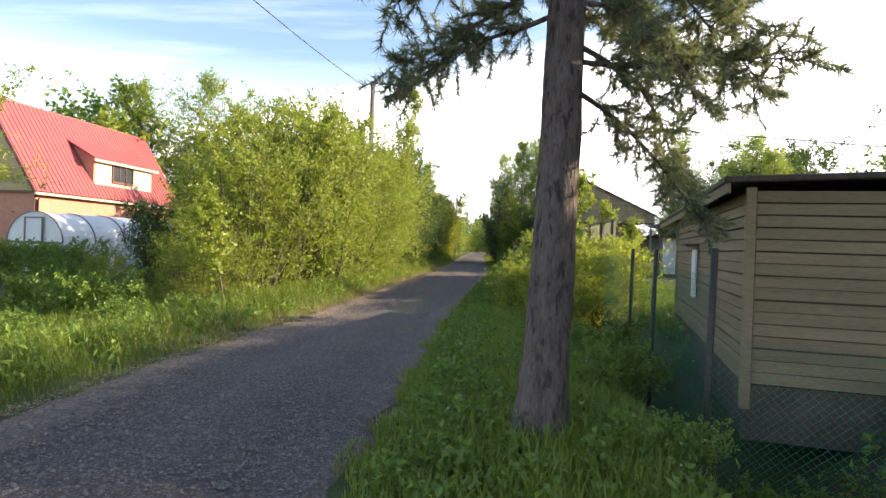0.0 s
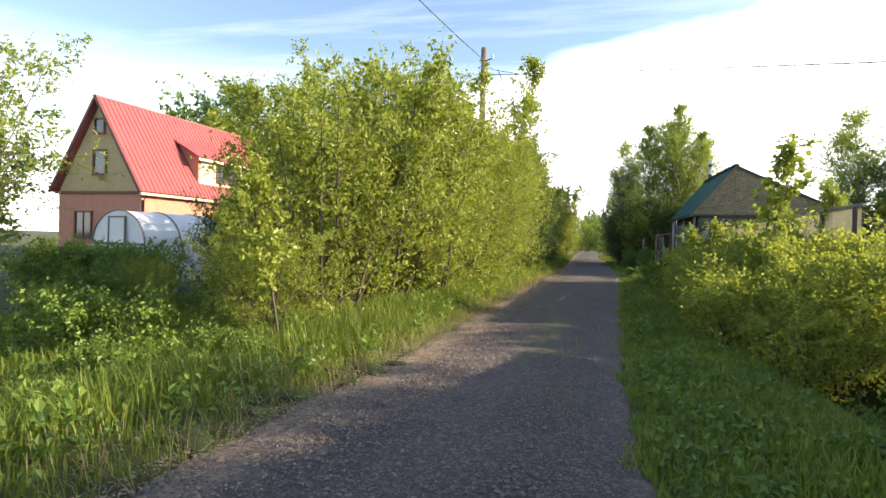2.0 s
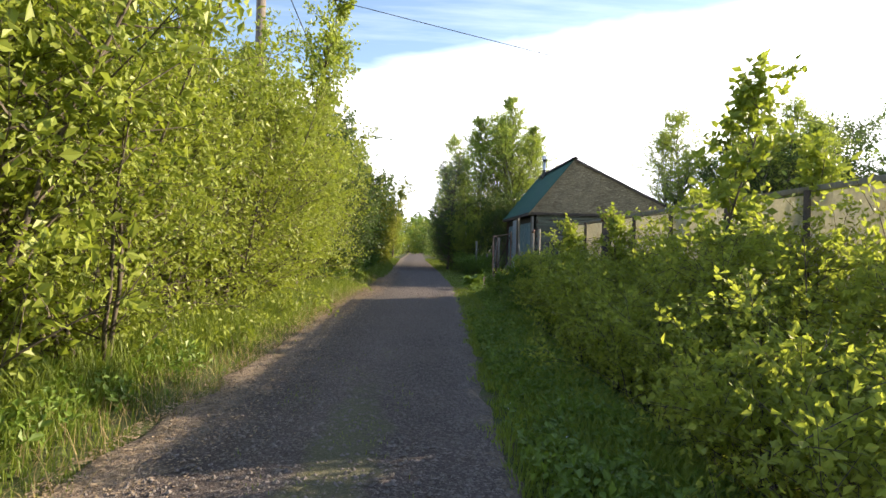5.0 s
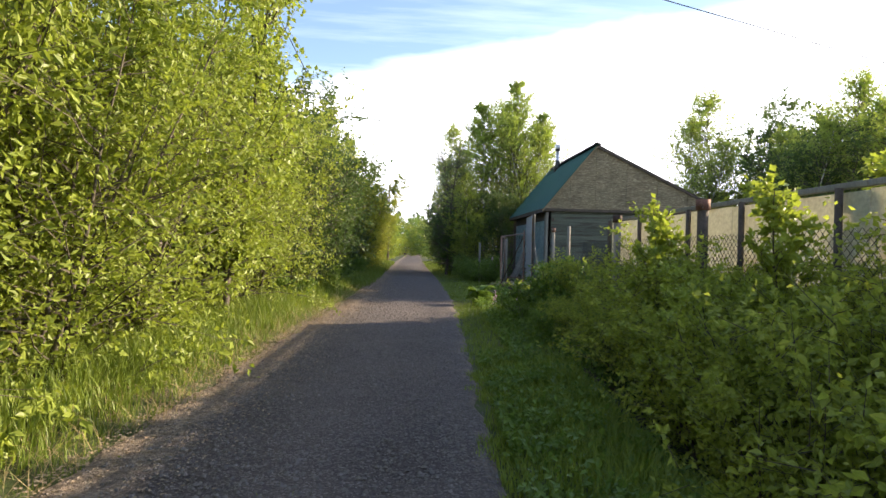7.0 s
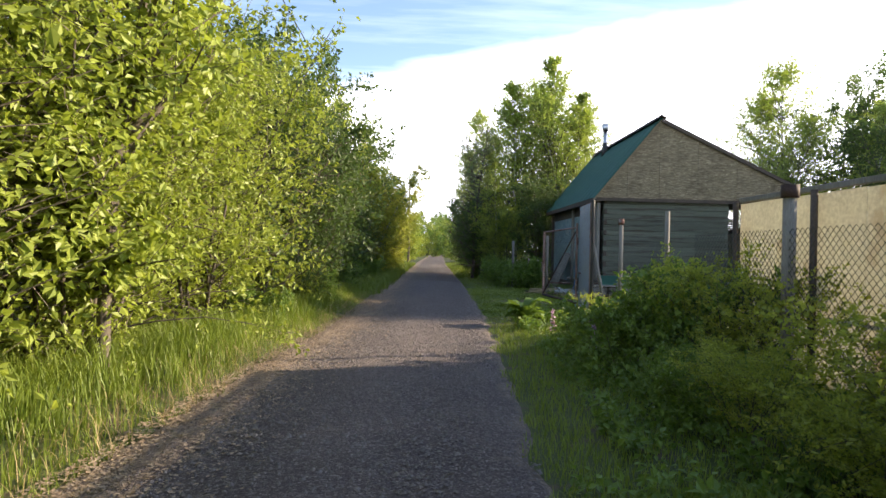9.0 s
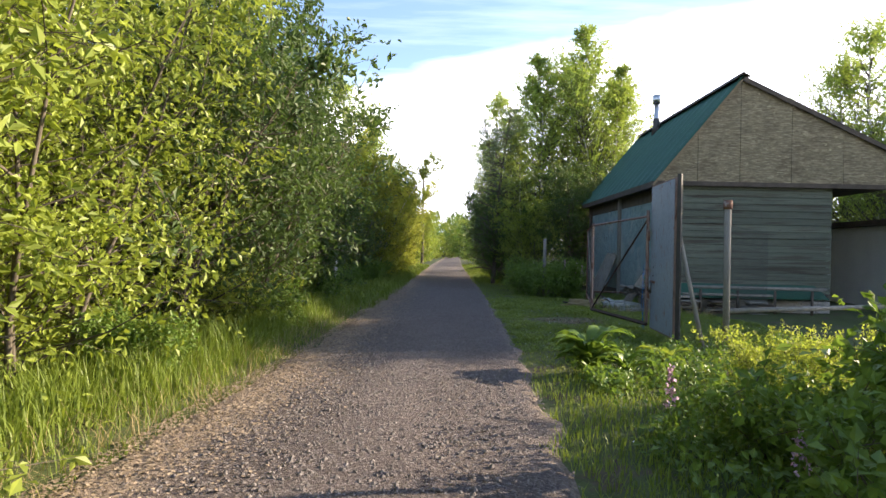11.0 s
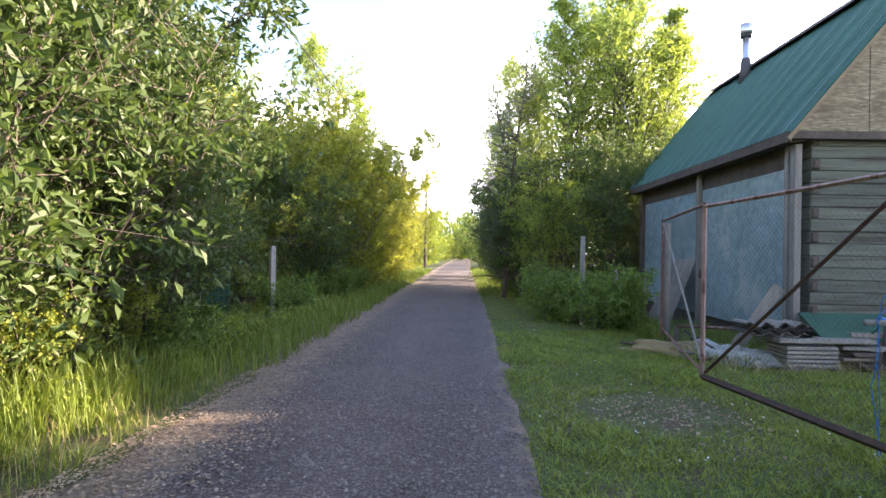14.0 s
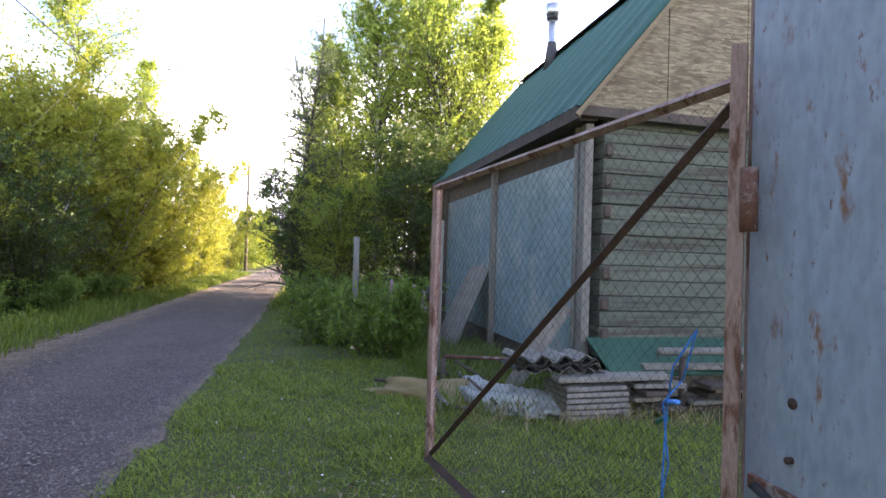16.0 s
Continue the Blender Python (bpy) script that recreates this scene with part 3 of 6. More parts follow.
def red_house():
    h = thing("house", (-27.3, 30.5, -0.3), "brick house with steep red metal roof and tan gable", "house", turn=-4)
    # x across the gable, y along the ridge; eaves 3.1 either side
    hl = 13.0
    part("ground_floor_wall", box_bm((-2.95, 0, 0), (2.95, hl, 3.75)), M["wall_pink"], h, "pink brick ground floor wall")
    part("gable_wall", prism([(-2.95, 3.9), (2.95, 3.9), (0.15, 8.75), (-0.15, 8.75)], 0.05, 0.25), M["wall_tan"], h, "tan siding gable")
    part("gable_wall", prism([(-2.95, 3.9), (2.95, 3.9), (0.15, 8.75), (-0.15, 8.75)], hl - 0.25, hl - 0.05), M["wall_tan"], h)
    part("belt_course", box_bm((-3.15, -0.12, 3.76), (3.15, hl + 0.1, 3.9)), M["brown"], h, "brown belt between the storeys")
    r = part("roof", slab((3.25, 3.85), (0, 9.1), -0.35, hl + 0.35, 0.09), M["red_roof"], h, "red metal roof slope")
    part("roof", slab((-3.25, 3.85), (0, 9.1), -0.35, hl + 0.35, 0.09), M["red_roof"], h)
    part("ridge_cap", box_bm((-0.14, -0.4, 9.1), (0.14, hl + 0.4, 9.2)), M["red_roof"], h)
    for s in (-1, 1):
        part("verge_board", slab((3.2 * s, 3.78), (0, 8.95), -0.40, -0.352, 0.16), M["brown"], h)
    bm = bmesh.new()
    for k in range(42):
        a, b = Vector((3.25, 0, 3.85)), Vector((0, 0, 9.1))
        y = -0.3 + k * 0.325
        n = Vector((0.85, 0, 0.52))
        for p0, p1 in ((a, b),):
            vs = [bm.verts.new(p + n * o + Vector((0, y + dy, 0))) for p in (p0, p1) for o, dy in ((0.09, 0), (0.13, 0.02), (0.09, 0.04))]
            bm.faces.new((vs[0], vs[1], vs[4], vs[3])), bm.faces.new((vs[1], vs[2], vs[5], vs[4]))
    part("standing_seams", bm, M["red_roof"], h, kind="stuff")
    part("gutter", box_bm((3.2, -0.35, 3.68), (3.36, hl + 0.35, 3.82), 0.02), M["cream_paint"], h, "cream gutter along the eaves")
    rod("downpipe", [(3.28, 0.1, 3.7), (3.05, 0.1, 3.4), (3.05, 0.1, 0.2)], 0.06, M["brown"], h)
    bm = bmesh.new()
    for k in range(24):
        z = 4.0 + k * 0.2
        half = 2.95 * (8.75 - z) / 4.85
        if half > 0.2:
            add_box(bm, (-half, 0.02, z), (half, 0.05, z + 0.17))
    part("siding_board", bm, M["wall_tan"], h, kind="stuff")
    window(h, "window", (-0.35, 0.0, 4.9), (1, 0, 0), 0.8, 1.25, M["brown"], 1)
    window(h, "window", (-0.3, 0.0, 7.2), (1, 0, 0), 0.6, 0.7, M["brown"], 1)
    window(h, "window", (-1.6, -0.02, 1.3), (1, 0, 0), 1.1, 1.4, M["brown"], 2)
    # dormer on the road-side slope
    y0, y1 = 4.6, 10.4
    def cheek(ya, yb):
        bm = bmesh.new()
        o = [(2.75, 4.85), (2.75, 6.4), (1.0, 7.35)]
        a = [bm.verts.new((x, ya, z)) for x, z in o]
        b = [bm.verts.new((x, yb, z)) for x, z in o]
        bm.faces.new(a), bm.faces.new(b[::-1])
        for k in range(3):
            j = (k + 1) % 3
            bm.faces.new((a[j], a[k], b[k], b[j]))
        bmesh.ops.recalc_face_normals(bm, faces=bm.faces)
        return bm
    part("dormer_cheek", cheek(y0, y0 + 0.15), M["wall_pink"], h, "pink dormer side wall")
    part("dormer_cheek", cheek(y1 - 0.15, y1), M["wall_pink"], h)
    part("dormer_front", box_bm((2.62, y0 + 0.15, 4.75), (2.77, y1 - 0.15, 6.4)), M["cream_paint"], h, "cream dormer front")
    part("dormer_roof", slab((3.05, 6.35), (0.55, 7.75), y0 - 0.3, y1 + 0.3, 0.08), M["red_roof"], h, "red lean-to dormer roof")
    part("fascia", box_bm((2.98, y0 - 0.3, 6.2), (3.08, y1 + 0.3, 6.36)), M["cream_paint"], h)
    window(h, "window", (2.78, 6.3, 5.15), (0, 1, 0), 1.9, 1.05, M["brown"], 3)
    window(h, "window", (2.96, 3.0, 1.3), (0, 1, 0), 1.4, 1.2, M["brown"], 2)
    return h


red_house()


def greenhouse():
    g = thing("greenhouse", (-16.6, 19.4, -0.3), "white arched polycarbonate greenhouse on a low white wall", "greenhouse", turn=-10)
    w, l, base, r = 2.4, 7.0, 1.25, 1.2
    part("base_wall", box_bm((0, 0, 0), (w, l, base)), M["white"], g, "white boarded base")
    n = 14
    arc = [(r - r * math.cos(math.pi * k / n), base + 1.08 * math.sin(math.pi * k / n)) for k in range(n + 1)]
    part("cover", prism(arc, 0.03, l - 0.03), M["white"], g, "white arched cover", smooth=False)
    for y in np.linspace(0, l - 0.05, 6):
        bm = bmesh.new()
        for (xa, za), (xb, zb) in zip(arc, arc[1:]):
            o = 0.03
            f = lambda x, z: (r + (x - r) * (1 + o), base + (z - base) * (1 + o))
            pa, pb = f(xa, za), f(xb, zb)
            q = [(xa, za), (xb, zb), pb, pa]
            a = [bm.verts.new((x, y, z)) for x, z in q]
            b = [bm.verts.new((x, y + 0.04, z)) for x, z in q]
            bm.faces.new(a), bm.faces.new(b[::-1]), bm.faces.new((a[2], a[3], b[3], b[2]))
        part("hoop", bm, M["wood_grey"], g)
    part("door", box_bm((0.85, -0.03, 0.9), (1.55, 0.02, 2.1), 0.01), M["white"], g, "white door")
    bm = bmesh.new()
    for lo, hi in (((0.8, 0.85), (0.85, 2.15)), ((1.55, 0.85), (1.6, 2.15)), ((0.8, 2.1), (1.6, 2.15)), ((0.0, 1.22), (2.4, 1.3))):
        add_box(bm, (lo[0], -0.05, lo[1]), (hi[0], -0.005, hi[1]))
    part("door_frame", bm, M["wood_grey"], g)


greenhouse()


# ---- log cabin on the right ----
def log_cabin():
    c = thing("cabin", (4.8, 35.75, 0.0), "weathered log cabin with strand-board gable, green corrugated roof and film-clad porch", "house")
    w, l, hw = 5.9, 7.0, 3.08          # gable wall runs along x, from 0 to w
    # squared logs, one course each
    rng = np.random.default_rng(5)
    n, lw = 16, 4.02                   # the log wall ends short of the roof; an open lean-to follows
    z0, hc = 0.45, (hw - 0.45) / n
    knots = bmesh.new()
    for k in range(n):
        z = z0 + k * hc
        p = 0.012 * rng.uniform(-1, 1)
        for q in range(rng.integers(0, 3)):
            kx, kz = rng.uniform(0.3, lw - 0.2), z + hc * rng.uniform(0.3, 0.7)
            bmesh.ops.create_uvsphere(knots, u_segments=8, v_segments=4, radius=0.013, matrix=Matrix.Translation((kx, p, kz)) @ Matrix.Diagonal((1.6, 0.4, 1, 1)))
        if k in (4, 11, 15):
            jx = rng.uniform(0.8, 3.0)
            add_box(knots, (jx, p - 0.003, z + 0.01), (jx + 0.008, p + 0.001, z + hc - 0.01))
        part("log", box_bm((0.06, p, z + 0.003), (lw, p + 0.22, z + hc - 0.003), 0.009), M["log"], c)
        if k % 2:
            part("log_end", box_bm((0.06, -0.05 + p, z + 0.012), (0.16, p - 0.004, z + hc - 0.008), 0.02), M["wood_dark"], c)
    part("knots", knots, M["wood_dark"], c, "dark knots and butt joints in the logs", kind="stuff")
    # inner wall dark instead of log: the porch's shade put into its colour
    part("side_wall", box_bm((0.5, 0.224, 0.35), (0.7, l, hw)), M["wood_dark"], c, "inner side wall, darkened for the shaded porch")
    part("back_wall", box_bm((0.06, l, 0.3), (lw, l + 0.2, hw)), M["log"], c)
    part("far_side_wall", box_bm((lw - 0.22, 0.224, 0.3), (lw, l - 0.004, hw)), M["log"], c)
    part("chinking", box_bm((0.1, 0.05, 0.45), (lw - 0.1, 0.17, hw - 0.01)), M["wood_dark"], c)
    part("plinth", box_bm((0.05, 0.03, -0.1), (lw, 0.2, 0.28)), M["concrete"], c, "grey block plinth")
    part("skirt_sheet", box_bm((-0.1, -0.62, -0.012), (3.6, 0, 0.012), m=Matrix.Translation((0, -0.03, 0.66)) @ Matrix.Rotation(radians(27), 4, "X")), M["roof_green"], c, "green roofing skirt sheet")
    for y in (0.05, l - 0.2):
        part("lean_to_post", box_bm((w - 0.12, y, -0.1), (w - 0.02, y + 0.1, hw)), M["wood_grey"], c)
    # gable
    ax, az, ex, ez = 1.75, 5.62, -0.32, 3.08
    ex2 = w + 0.15
    ez2 = 3.6
    zl = lambda x: ez + (az - ez) * (x - ex) / (ax - ex)
    zr = lambda x: az + (ez2 - az) * (x - ax) / (ex2 - ax)
    xs = [-0.26, 0.75, ax, 2.97, 4.2, 5.4, w + 0.1]
    for xa, xb in zip(xs, xs[1:]):
        tops = (min(zl(xa), zr(xa)) - 0.03, min(zl(xb), zr(xb)) - 0.03)
        part("gable_board", prism([(xa + 0.006, hw + 0.02), (xb - 0.006, hw + 0.02), (xb - 0.006, max(tops[1], hw + 0.05)), (xa + 0.006, max(tops[0], hw + 0.04))], -0.10, -0.05), M["osb"], c, "strand-board gable sheet")
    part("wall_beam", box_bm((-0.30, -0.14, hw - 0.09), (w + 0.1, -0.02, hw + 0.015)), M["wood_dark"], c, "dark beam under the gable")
    part("back_gable", prism([(-0.2, hw + 0.02), (w, hw + 0.02), (w, 3.55), (ax, az - 0.15)], l - 0.1, l - 0.05), M["osb"], c)
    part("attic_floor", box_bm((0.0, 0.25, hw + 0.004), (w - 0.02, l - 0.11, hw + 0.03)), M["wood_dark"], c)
    # corrugated roof
    def corrugated(xa, za, xb, zb, name):
        ny, nx = 160, 5
        ys = np.linspace(-0.17, l + 0.1, ny)
        t = np.linspace(0, 1, nx)
        sx, sz = zb - za, -(xb - xa)
        ln = math.hypot(sx, sz)
        nx_, nz_ = -sx / ln * (1 if xb > xa else 1), -sz / ln
        if nz_ < 0:
            nx_, nz_ = -nx_, -nz_
        wv = 0.022 * np.sin(ys * 2 * np.pi / 0.15)
        V = []
        for lay in (0, -0.012):
            for y, h in zip(ys, wv):
                for s in t:
                    V.append((xa + (xb - xa) * s + nx_ * (h + lay), y, za + (zb - za) * s + nz_ * (h + lay)))
        f = grid_faces(nx, ny)
        m0 = nx * ny
        rim_ = []
        for i in range(ny - 1):
            for j in (0, nx - 1):
                a, b = i * nx + j, (i + 1) * nx + j
                rim_.append((a, b, b + m0, a + m0))
        return build(name, V, [np.concatenate([f, f[:, ::-1] + m0, np.array(rim_)])], M["roof_green"], c, "green corrugated roof slope", smooth=True)
    corrugated(ax, az, ex, ez, "roof")
    corrugated(ax, az, ex2, ez2, "roof")
    part("ridge_cap", prism([(ax - 0.18, az - 0.08), (ax, az + 0.09), (ax + 0.18, az - 0.02), (ax, az + 0.05)], -0.19, l + 0.1), M["wood_dark"], c)
    part("verge_board", slab((ex2, ez2 - 0.12), (ax, az - 0.13), -0.19, -0.15, 0.11), M["wood_dark"], c, "dark verge board")
    part("verge_board", slab((ex, ez - 0.12), (ax, az - 0.13), -0.18, -0.15, 0.05), M["plank"], c)
    part("eaves_board", box_bm((ex + 0.004, -0.14, ez - 0.13), (ex + 0.04, l + 0.05, ez + 0.012)), M["wood_dark"], c)
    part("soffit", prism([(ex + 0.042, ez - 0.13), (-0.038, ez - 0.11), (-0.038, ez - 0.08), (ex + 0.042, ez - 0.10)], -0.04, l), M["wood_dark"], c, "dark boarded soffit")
    # porch clad with film
    y1 = 6.6
    part("porch_film", box_bm((-0.04, 0.3, 0.30), (-0.02, y1, 2.66)), M["film"], c, "clouded plastic film over the porch, sheen painted in")
    for y, wd, mt in ((0.02, 0.13, "wood_grey"), (0.2, 0.09, "wood_grey"), (3.2, 0.08, "wood_grey"), (y1, 0.1, "wood_dark")):
        part("porch_post", box_bm((-0.14, y, 0.05), (-0.045, y + wd, 2.95), 0.006), M[mt], c, "grey timber porch post")
    part("porch_rail", box_bm((-0.035, 0.3, 2.664), (0.04, y1 + 0.1, 3.0)), M["wood_dark"], c)
    # dark board in the gap below the film, standing for shade
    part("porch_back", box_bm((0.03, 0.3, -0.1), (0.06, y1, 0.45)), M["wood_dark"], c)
    # flue
    fx, fy = 1.52, 4.85
    rod("flue", [(fx, fy, 4.9), (fx, fy, 6.3)], 0.075, M["zinc"], c, 14, "shiny zinc flue pipe")
    rod("flue_collar", [(fx, fy, 5.2), (fx, fy, 5.75)], 0.15, M["steel_dark"], c, 12, r_end=0.09)
    rod("flue_cap", [(fx, fy, 6.3), (fx, fy, 6.36), (fx, fy, 6.37), (fx, fy, 6.5)], 0.13, M["zinc"], c, 14)
    rod("flue_band", [(fx, fy, 6.2), (fx, fy, 6.28)], 0.11, M["black"], c, 12)


log_cabin()


# ---- gate, door leaf, fences ----
def chain_link(name, o, along, length, z0, z1, mat, parent, cell=0.07, r=0.0016, label=""):
    """Diagonal wires clipped to a panel."""
    o, along = np.array([o[0], o[1], 0.0]), np.array([along[0], along[1], 0.0])
    h = z1 - z0
    A, B = [], []
    for s in (1, -1):
        for k in np.arange(-h, length, cell) if s > 0 else np.arange(0, length + h, cell):
            u0, u1 = k, k + s * h
            lo = max(0.0, min(u0, u1)), min(length, max(u0, u1))
            if lo[1] - lo[0] < 0.01:
                continue
            za = z0 + (lo[0] - u0) / (u1 - u0) * h
            zb = z0 + (lo[1] - u0) / (u1 - u0) * h
            A.append(o + along * lo[0] + [0, 0, za]), B.append(o + along * lo[1] + [0, 0, zb])
    v, f = tubes(A, B, r, r, 3)
    return build(name, v, [f], mat, parent, label)


def gate():
    g = thing("gate", (2.95, 31.5, 0), "rusty steel gate leaf with chain-link mesh, standing open", "gate")
    e = Vector((2.60 - 2.95, 33.72 - 31.5, 0))
    u = e.normalized()
    ln = e.length
    p = lambda s, z: u * s + Vector((0, 0, z))
    rod("gate_frame", [p(0, 0.2), p(0, 2.06)], 0.028, M["rust_paint"], g, 4, "rusty hinge stile")
    rod("gate_frame", [p(ln, 0.2), p(ln, 1.92)], 0.024, M["rust_paint"], g, 4)
    rod("gate_frame", [p(0, 1.96), p(ln, 1.90)], 0.02, M["rust_paint"], g, 4)
    rod("gate_frame", [p(0, 0.17), p(ln, 0.19)], 0.034, M["rust_dark"], g, 4)
    rod("brace", [p(0.02, 1.9), p(ln - 0.05, 0.24)], 0.019, M["rust_dark"], g, 4, "diagonal brace")
    rod("hinge", [p(-0.04, 1.55), p(-0.04, 1.72)], 0.022, M["rust"], g, 8)
    rod("hinge", [p(-0.04, 0.55), p(-0.04, 0.7)], 0.022, M["rust"], g, 8)
    rod("latch", [p(ln + 0.04, 1.18), p(ln + 0.04, 1.27)], 0.03, M["steel_dark"], g, 8)
    chain_link("mesh", (0, 0), u, ln, 0.2, 1.92, M["wire"], g, 0.052, 0.0008, "galvanised chain-link mesh")
    # second leaf beyond, folded back
    g2 = thing("gate", (3.23, 36.7, 0), "second rusty gate leaf with chain-link mesh, standing ajar", "gate")
    a, b = Vector((0, 0, 0)), Vector((-0.59, -2.88, 0))
    z = lambda v, h: v + Vector((0, 0, h))
    rod("gate_frame", [z(a, 0.15), z(a, 1.95)], 0.024, M["rust"], g2, 4)
    rod("gate_frame", [z(b, 0.3), z(b, 1.95)], 0.02, M["rust"], g2, 4)
    rod("gate_frame", [z(a, 1.93), z(b, 1.93)], 0.02, M["rust"], g2, 4)
    rod("gate_frame", [z(a, 0.3), z(b, 0.22)], 0.02, M["rust"], g2, 4)
    rod("brace", [z(a, 1.9), z(b, 0.3)], 0.014, M["wood_grey"], g2, 4)
    rod("gate_post", [z(a, -0.2) + Vector((0.09, 0.06, 0)), z(a, 1.9) + Vector((0.09, 0.06, 0))], 0.05, M["wood_grey"], g2, 6, "grey timber gate post")
    chain_link("mesh", (0, 0), (b - a).normalized(), 2.93, 0.3, 1.92, M["wire"], g2, 0.06, 0.0009)


gate()


def door_leaf():
    d = thing("metal_door", (2.93, 30.33, 0), "pale blue painted sheet-metal door leaf with rust patches, standing open", "door")
    e = Vector((0.09, 1.22, 0))
    ang = math.atan2(e.y, e.x)
    m = Matrix.Rotation(ang, 4, "Z")
    w = e.length
    part("door_sheet", box_bm((0.03, -0.004, 0.12), (w - 0.03, 0.004, 2.44), m=m), M["door_paint"], d, "pale blue painted steel sheet with rust")
    bm = bmesh.new()
    for lo, hi in (((0, 0.1), (0.045, 2.46)), ((w - 0.045, 0.1), (w, 2.46)), ((0.046, 0.1), (w - 0.046, 0.145)), ((0.046, 2.415), (w - 0.046, 2.46)), ((0.046, 1.25), (w - 0.046, 1.29))):
        add_box(bm, (lo[0], -0.045, lo[1]), (hi[0], -0.0045, hi[1]), 0.003, m)
    part("door_frame", bm, M["rust_paint"], d, "peeling rusty angle-iron frame")
    rod("door_post", [m @ Vector((-0.06, -0.05, -0.2)), m @ Vector((-0.06, -0.05, 2.5))], 0.04, M["steel_dark"], d, 4)
    part("latch_plate", box_bm((w - 0.3, 0.005, 0.86), (w - 0.06, 0.02, 0.9), 0.003, m), M["rust"], d)
    rod("bolt", [m @ Vector((w - 0.2, 0.0, 0.98)), m @ Vector((w - 0.2, 0.02, 0.98))], 0.009, M["rust_dark"], d, 8)
    rod("bolt", [m @ Vector((w - 0.2, 0.0, 1.12)), m @ Vector((w - 0.2, 0.008, 1.12))], 0.014, M["rust_dark"], d, 10)
    rod("hasp", [m @ Vector((w - 0.1, 0.03, 0.88)), m @ Vector((w - 0.24, 0.05, 0.86)), m @ Vector((w - 0.26, 0.06, 0.70))], 0.012, M["steel_dark"], d, 6)
    prop = thing("prop_pole", (3.2, 29.9, 0), "grey timber pole leaning against the metal door", "pole")
    rod("pole", [(0, 0, -0.03), (-0.21, 0.5, 1.8)], 0.035, M["wood_grey"], prop, 8, r_end=0.03)


door_leaf()


def post(x, y, top, mat, label, r=0.035, sides=8, cap=None, base=None, lean=(0, 0)):
    z = float(ground_z(x, y))
    t = thing("fence_post", (x, y, z), label, "fence post", "fence posts")
    rod("post", [(0, 0, -0.15), (lean[0], lean[1], top - z)], r, M[mat], t, sides)
    if cap:
        rod("cap", [(lean[0], lean[1], top - z - 0.06), (lean[0], lean[1], top - z + 0.06)], r * 1.35, M[cap], t, 8)
    return t


post(3.42, 29.75, 2.02, "wood_grey", "pale timber fence post with a rusty cap in tall weeds", 0.045, cap="rust")
post(2.72, 25.75, 1.95, "wood_grey", "pale round fence post in tall weeds", 0.035)
post(2.81, 23.2, 1.97, "wood_grey", "thick timber post with dark cap before cream sheet fence", 0.06, 10, cap="rust_dark")
post(2.66, 20.15, 1.97, "wood_dark", "thick dark timber post with rusty cap before cream fence", 0.06, 10, cap="rust")
post(2.55, 33.0 + 6.2, 1.75, "wood_grey", "pale timber post by the cabin", 0.045)
wirefence = thing("wire_fence", (3.42, 29.75, 0), "chain-link fence with a pale pipe rail beside the door leaf", "fence")
chain_link("mesh", (0, 0), (0.64, 0.77), 2.6, 0.5, 1.75, M["wire"], wirefence, 0.07)
rod("rail", [(0, 0, 0.58), (3.1, 1.3, 0.58)], 0.035, M["wood_grey"], wirefence, 8)

sheetfence = thing("sheet_fence", (3.5, 25.3, 0), "cream translucent sheet fence with chain-link mesh and a grey top rail", "fence")
u = Vector((-0.01, -1.0, 0)).normalized()
m = Matrix.Rotation(math.atan2(u.y, u.x), 4, "Z")
for k in range(10):
    part("sheet", box_bm((k * 1.1 + 0.006, -0.01, 0.05), (k * 1.1 + 1.094, 0.01, 2.03 - 0.006 * (k % 3)), m=m), M["cream"], sheetfence)
    part("top_rail", box_bm((k * 1.1, -0.03, 2.05), (k * 1.1 + 1.09, 0.03, 2.11), 0.005, m=m), M["wood_grey"], sheetfence, "grey top rail")
part("middle_rail", box_bm((0, -0.055, 0.72), (11.0, -0.012, 0.76), m=m), M["cream"], sheetfence)
for d in (0.0, 1.55, 3.35, 4.7, 6.3, 8.0, 9.6, 10.95):
    rod("sheet_post", [m @ Vector((d, -0.07, -0.1)), m @ Vector((d, -0.07, 2.06))], 0.035, M["wood_dark"], sheetfence, 6, "dark timber fence post")
rod("strut", [m @ Vector((3.4, -0.1, 1.1)), m @ Vector((3.8, -0.6, 0.0))], 0.025, M["wood_dark"], sheetfence, 5)
meshfence = thing("mesh_fence", (2.85, 25.2, 0), "rusty chain-link mesh strung between thick timber posts", "fence")
chain_link("mesh", (0, 0), Vector((-0.035, -1.0, 0)).normalized(), 7.6, 0.35, 1.62, M["wire"], meshfence, 0.075, 0.0026)

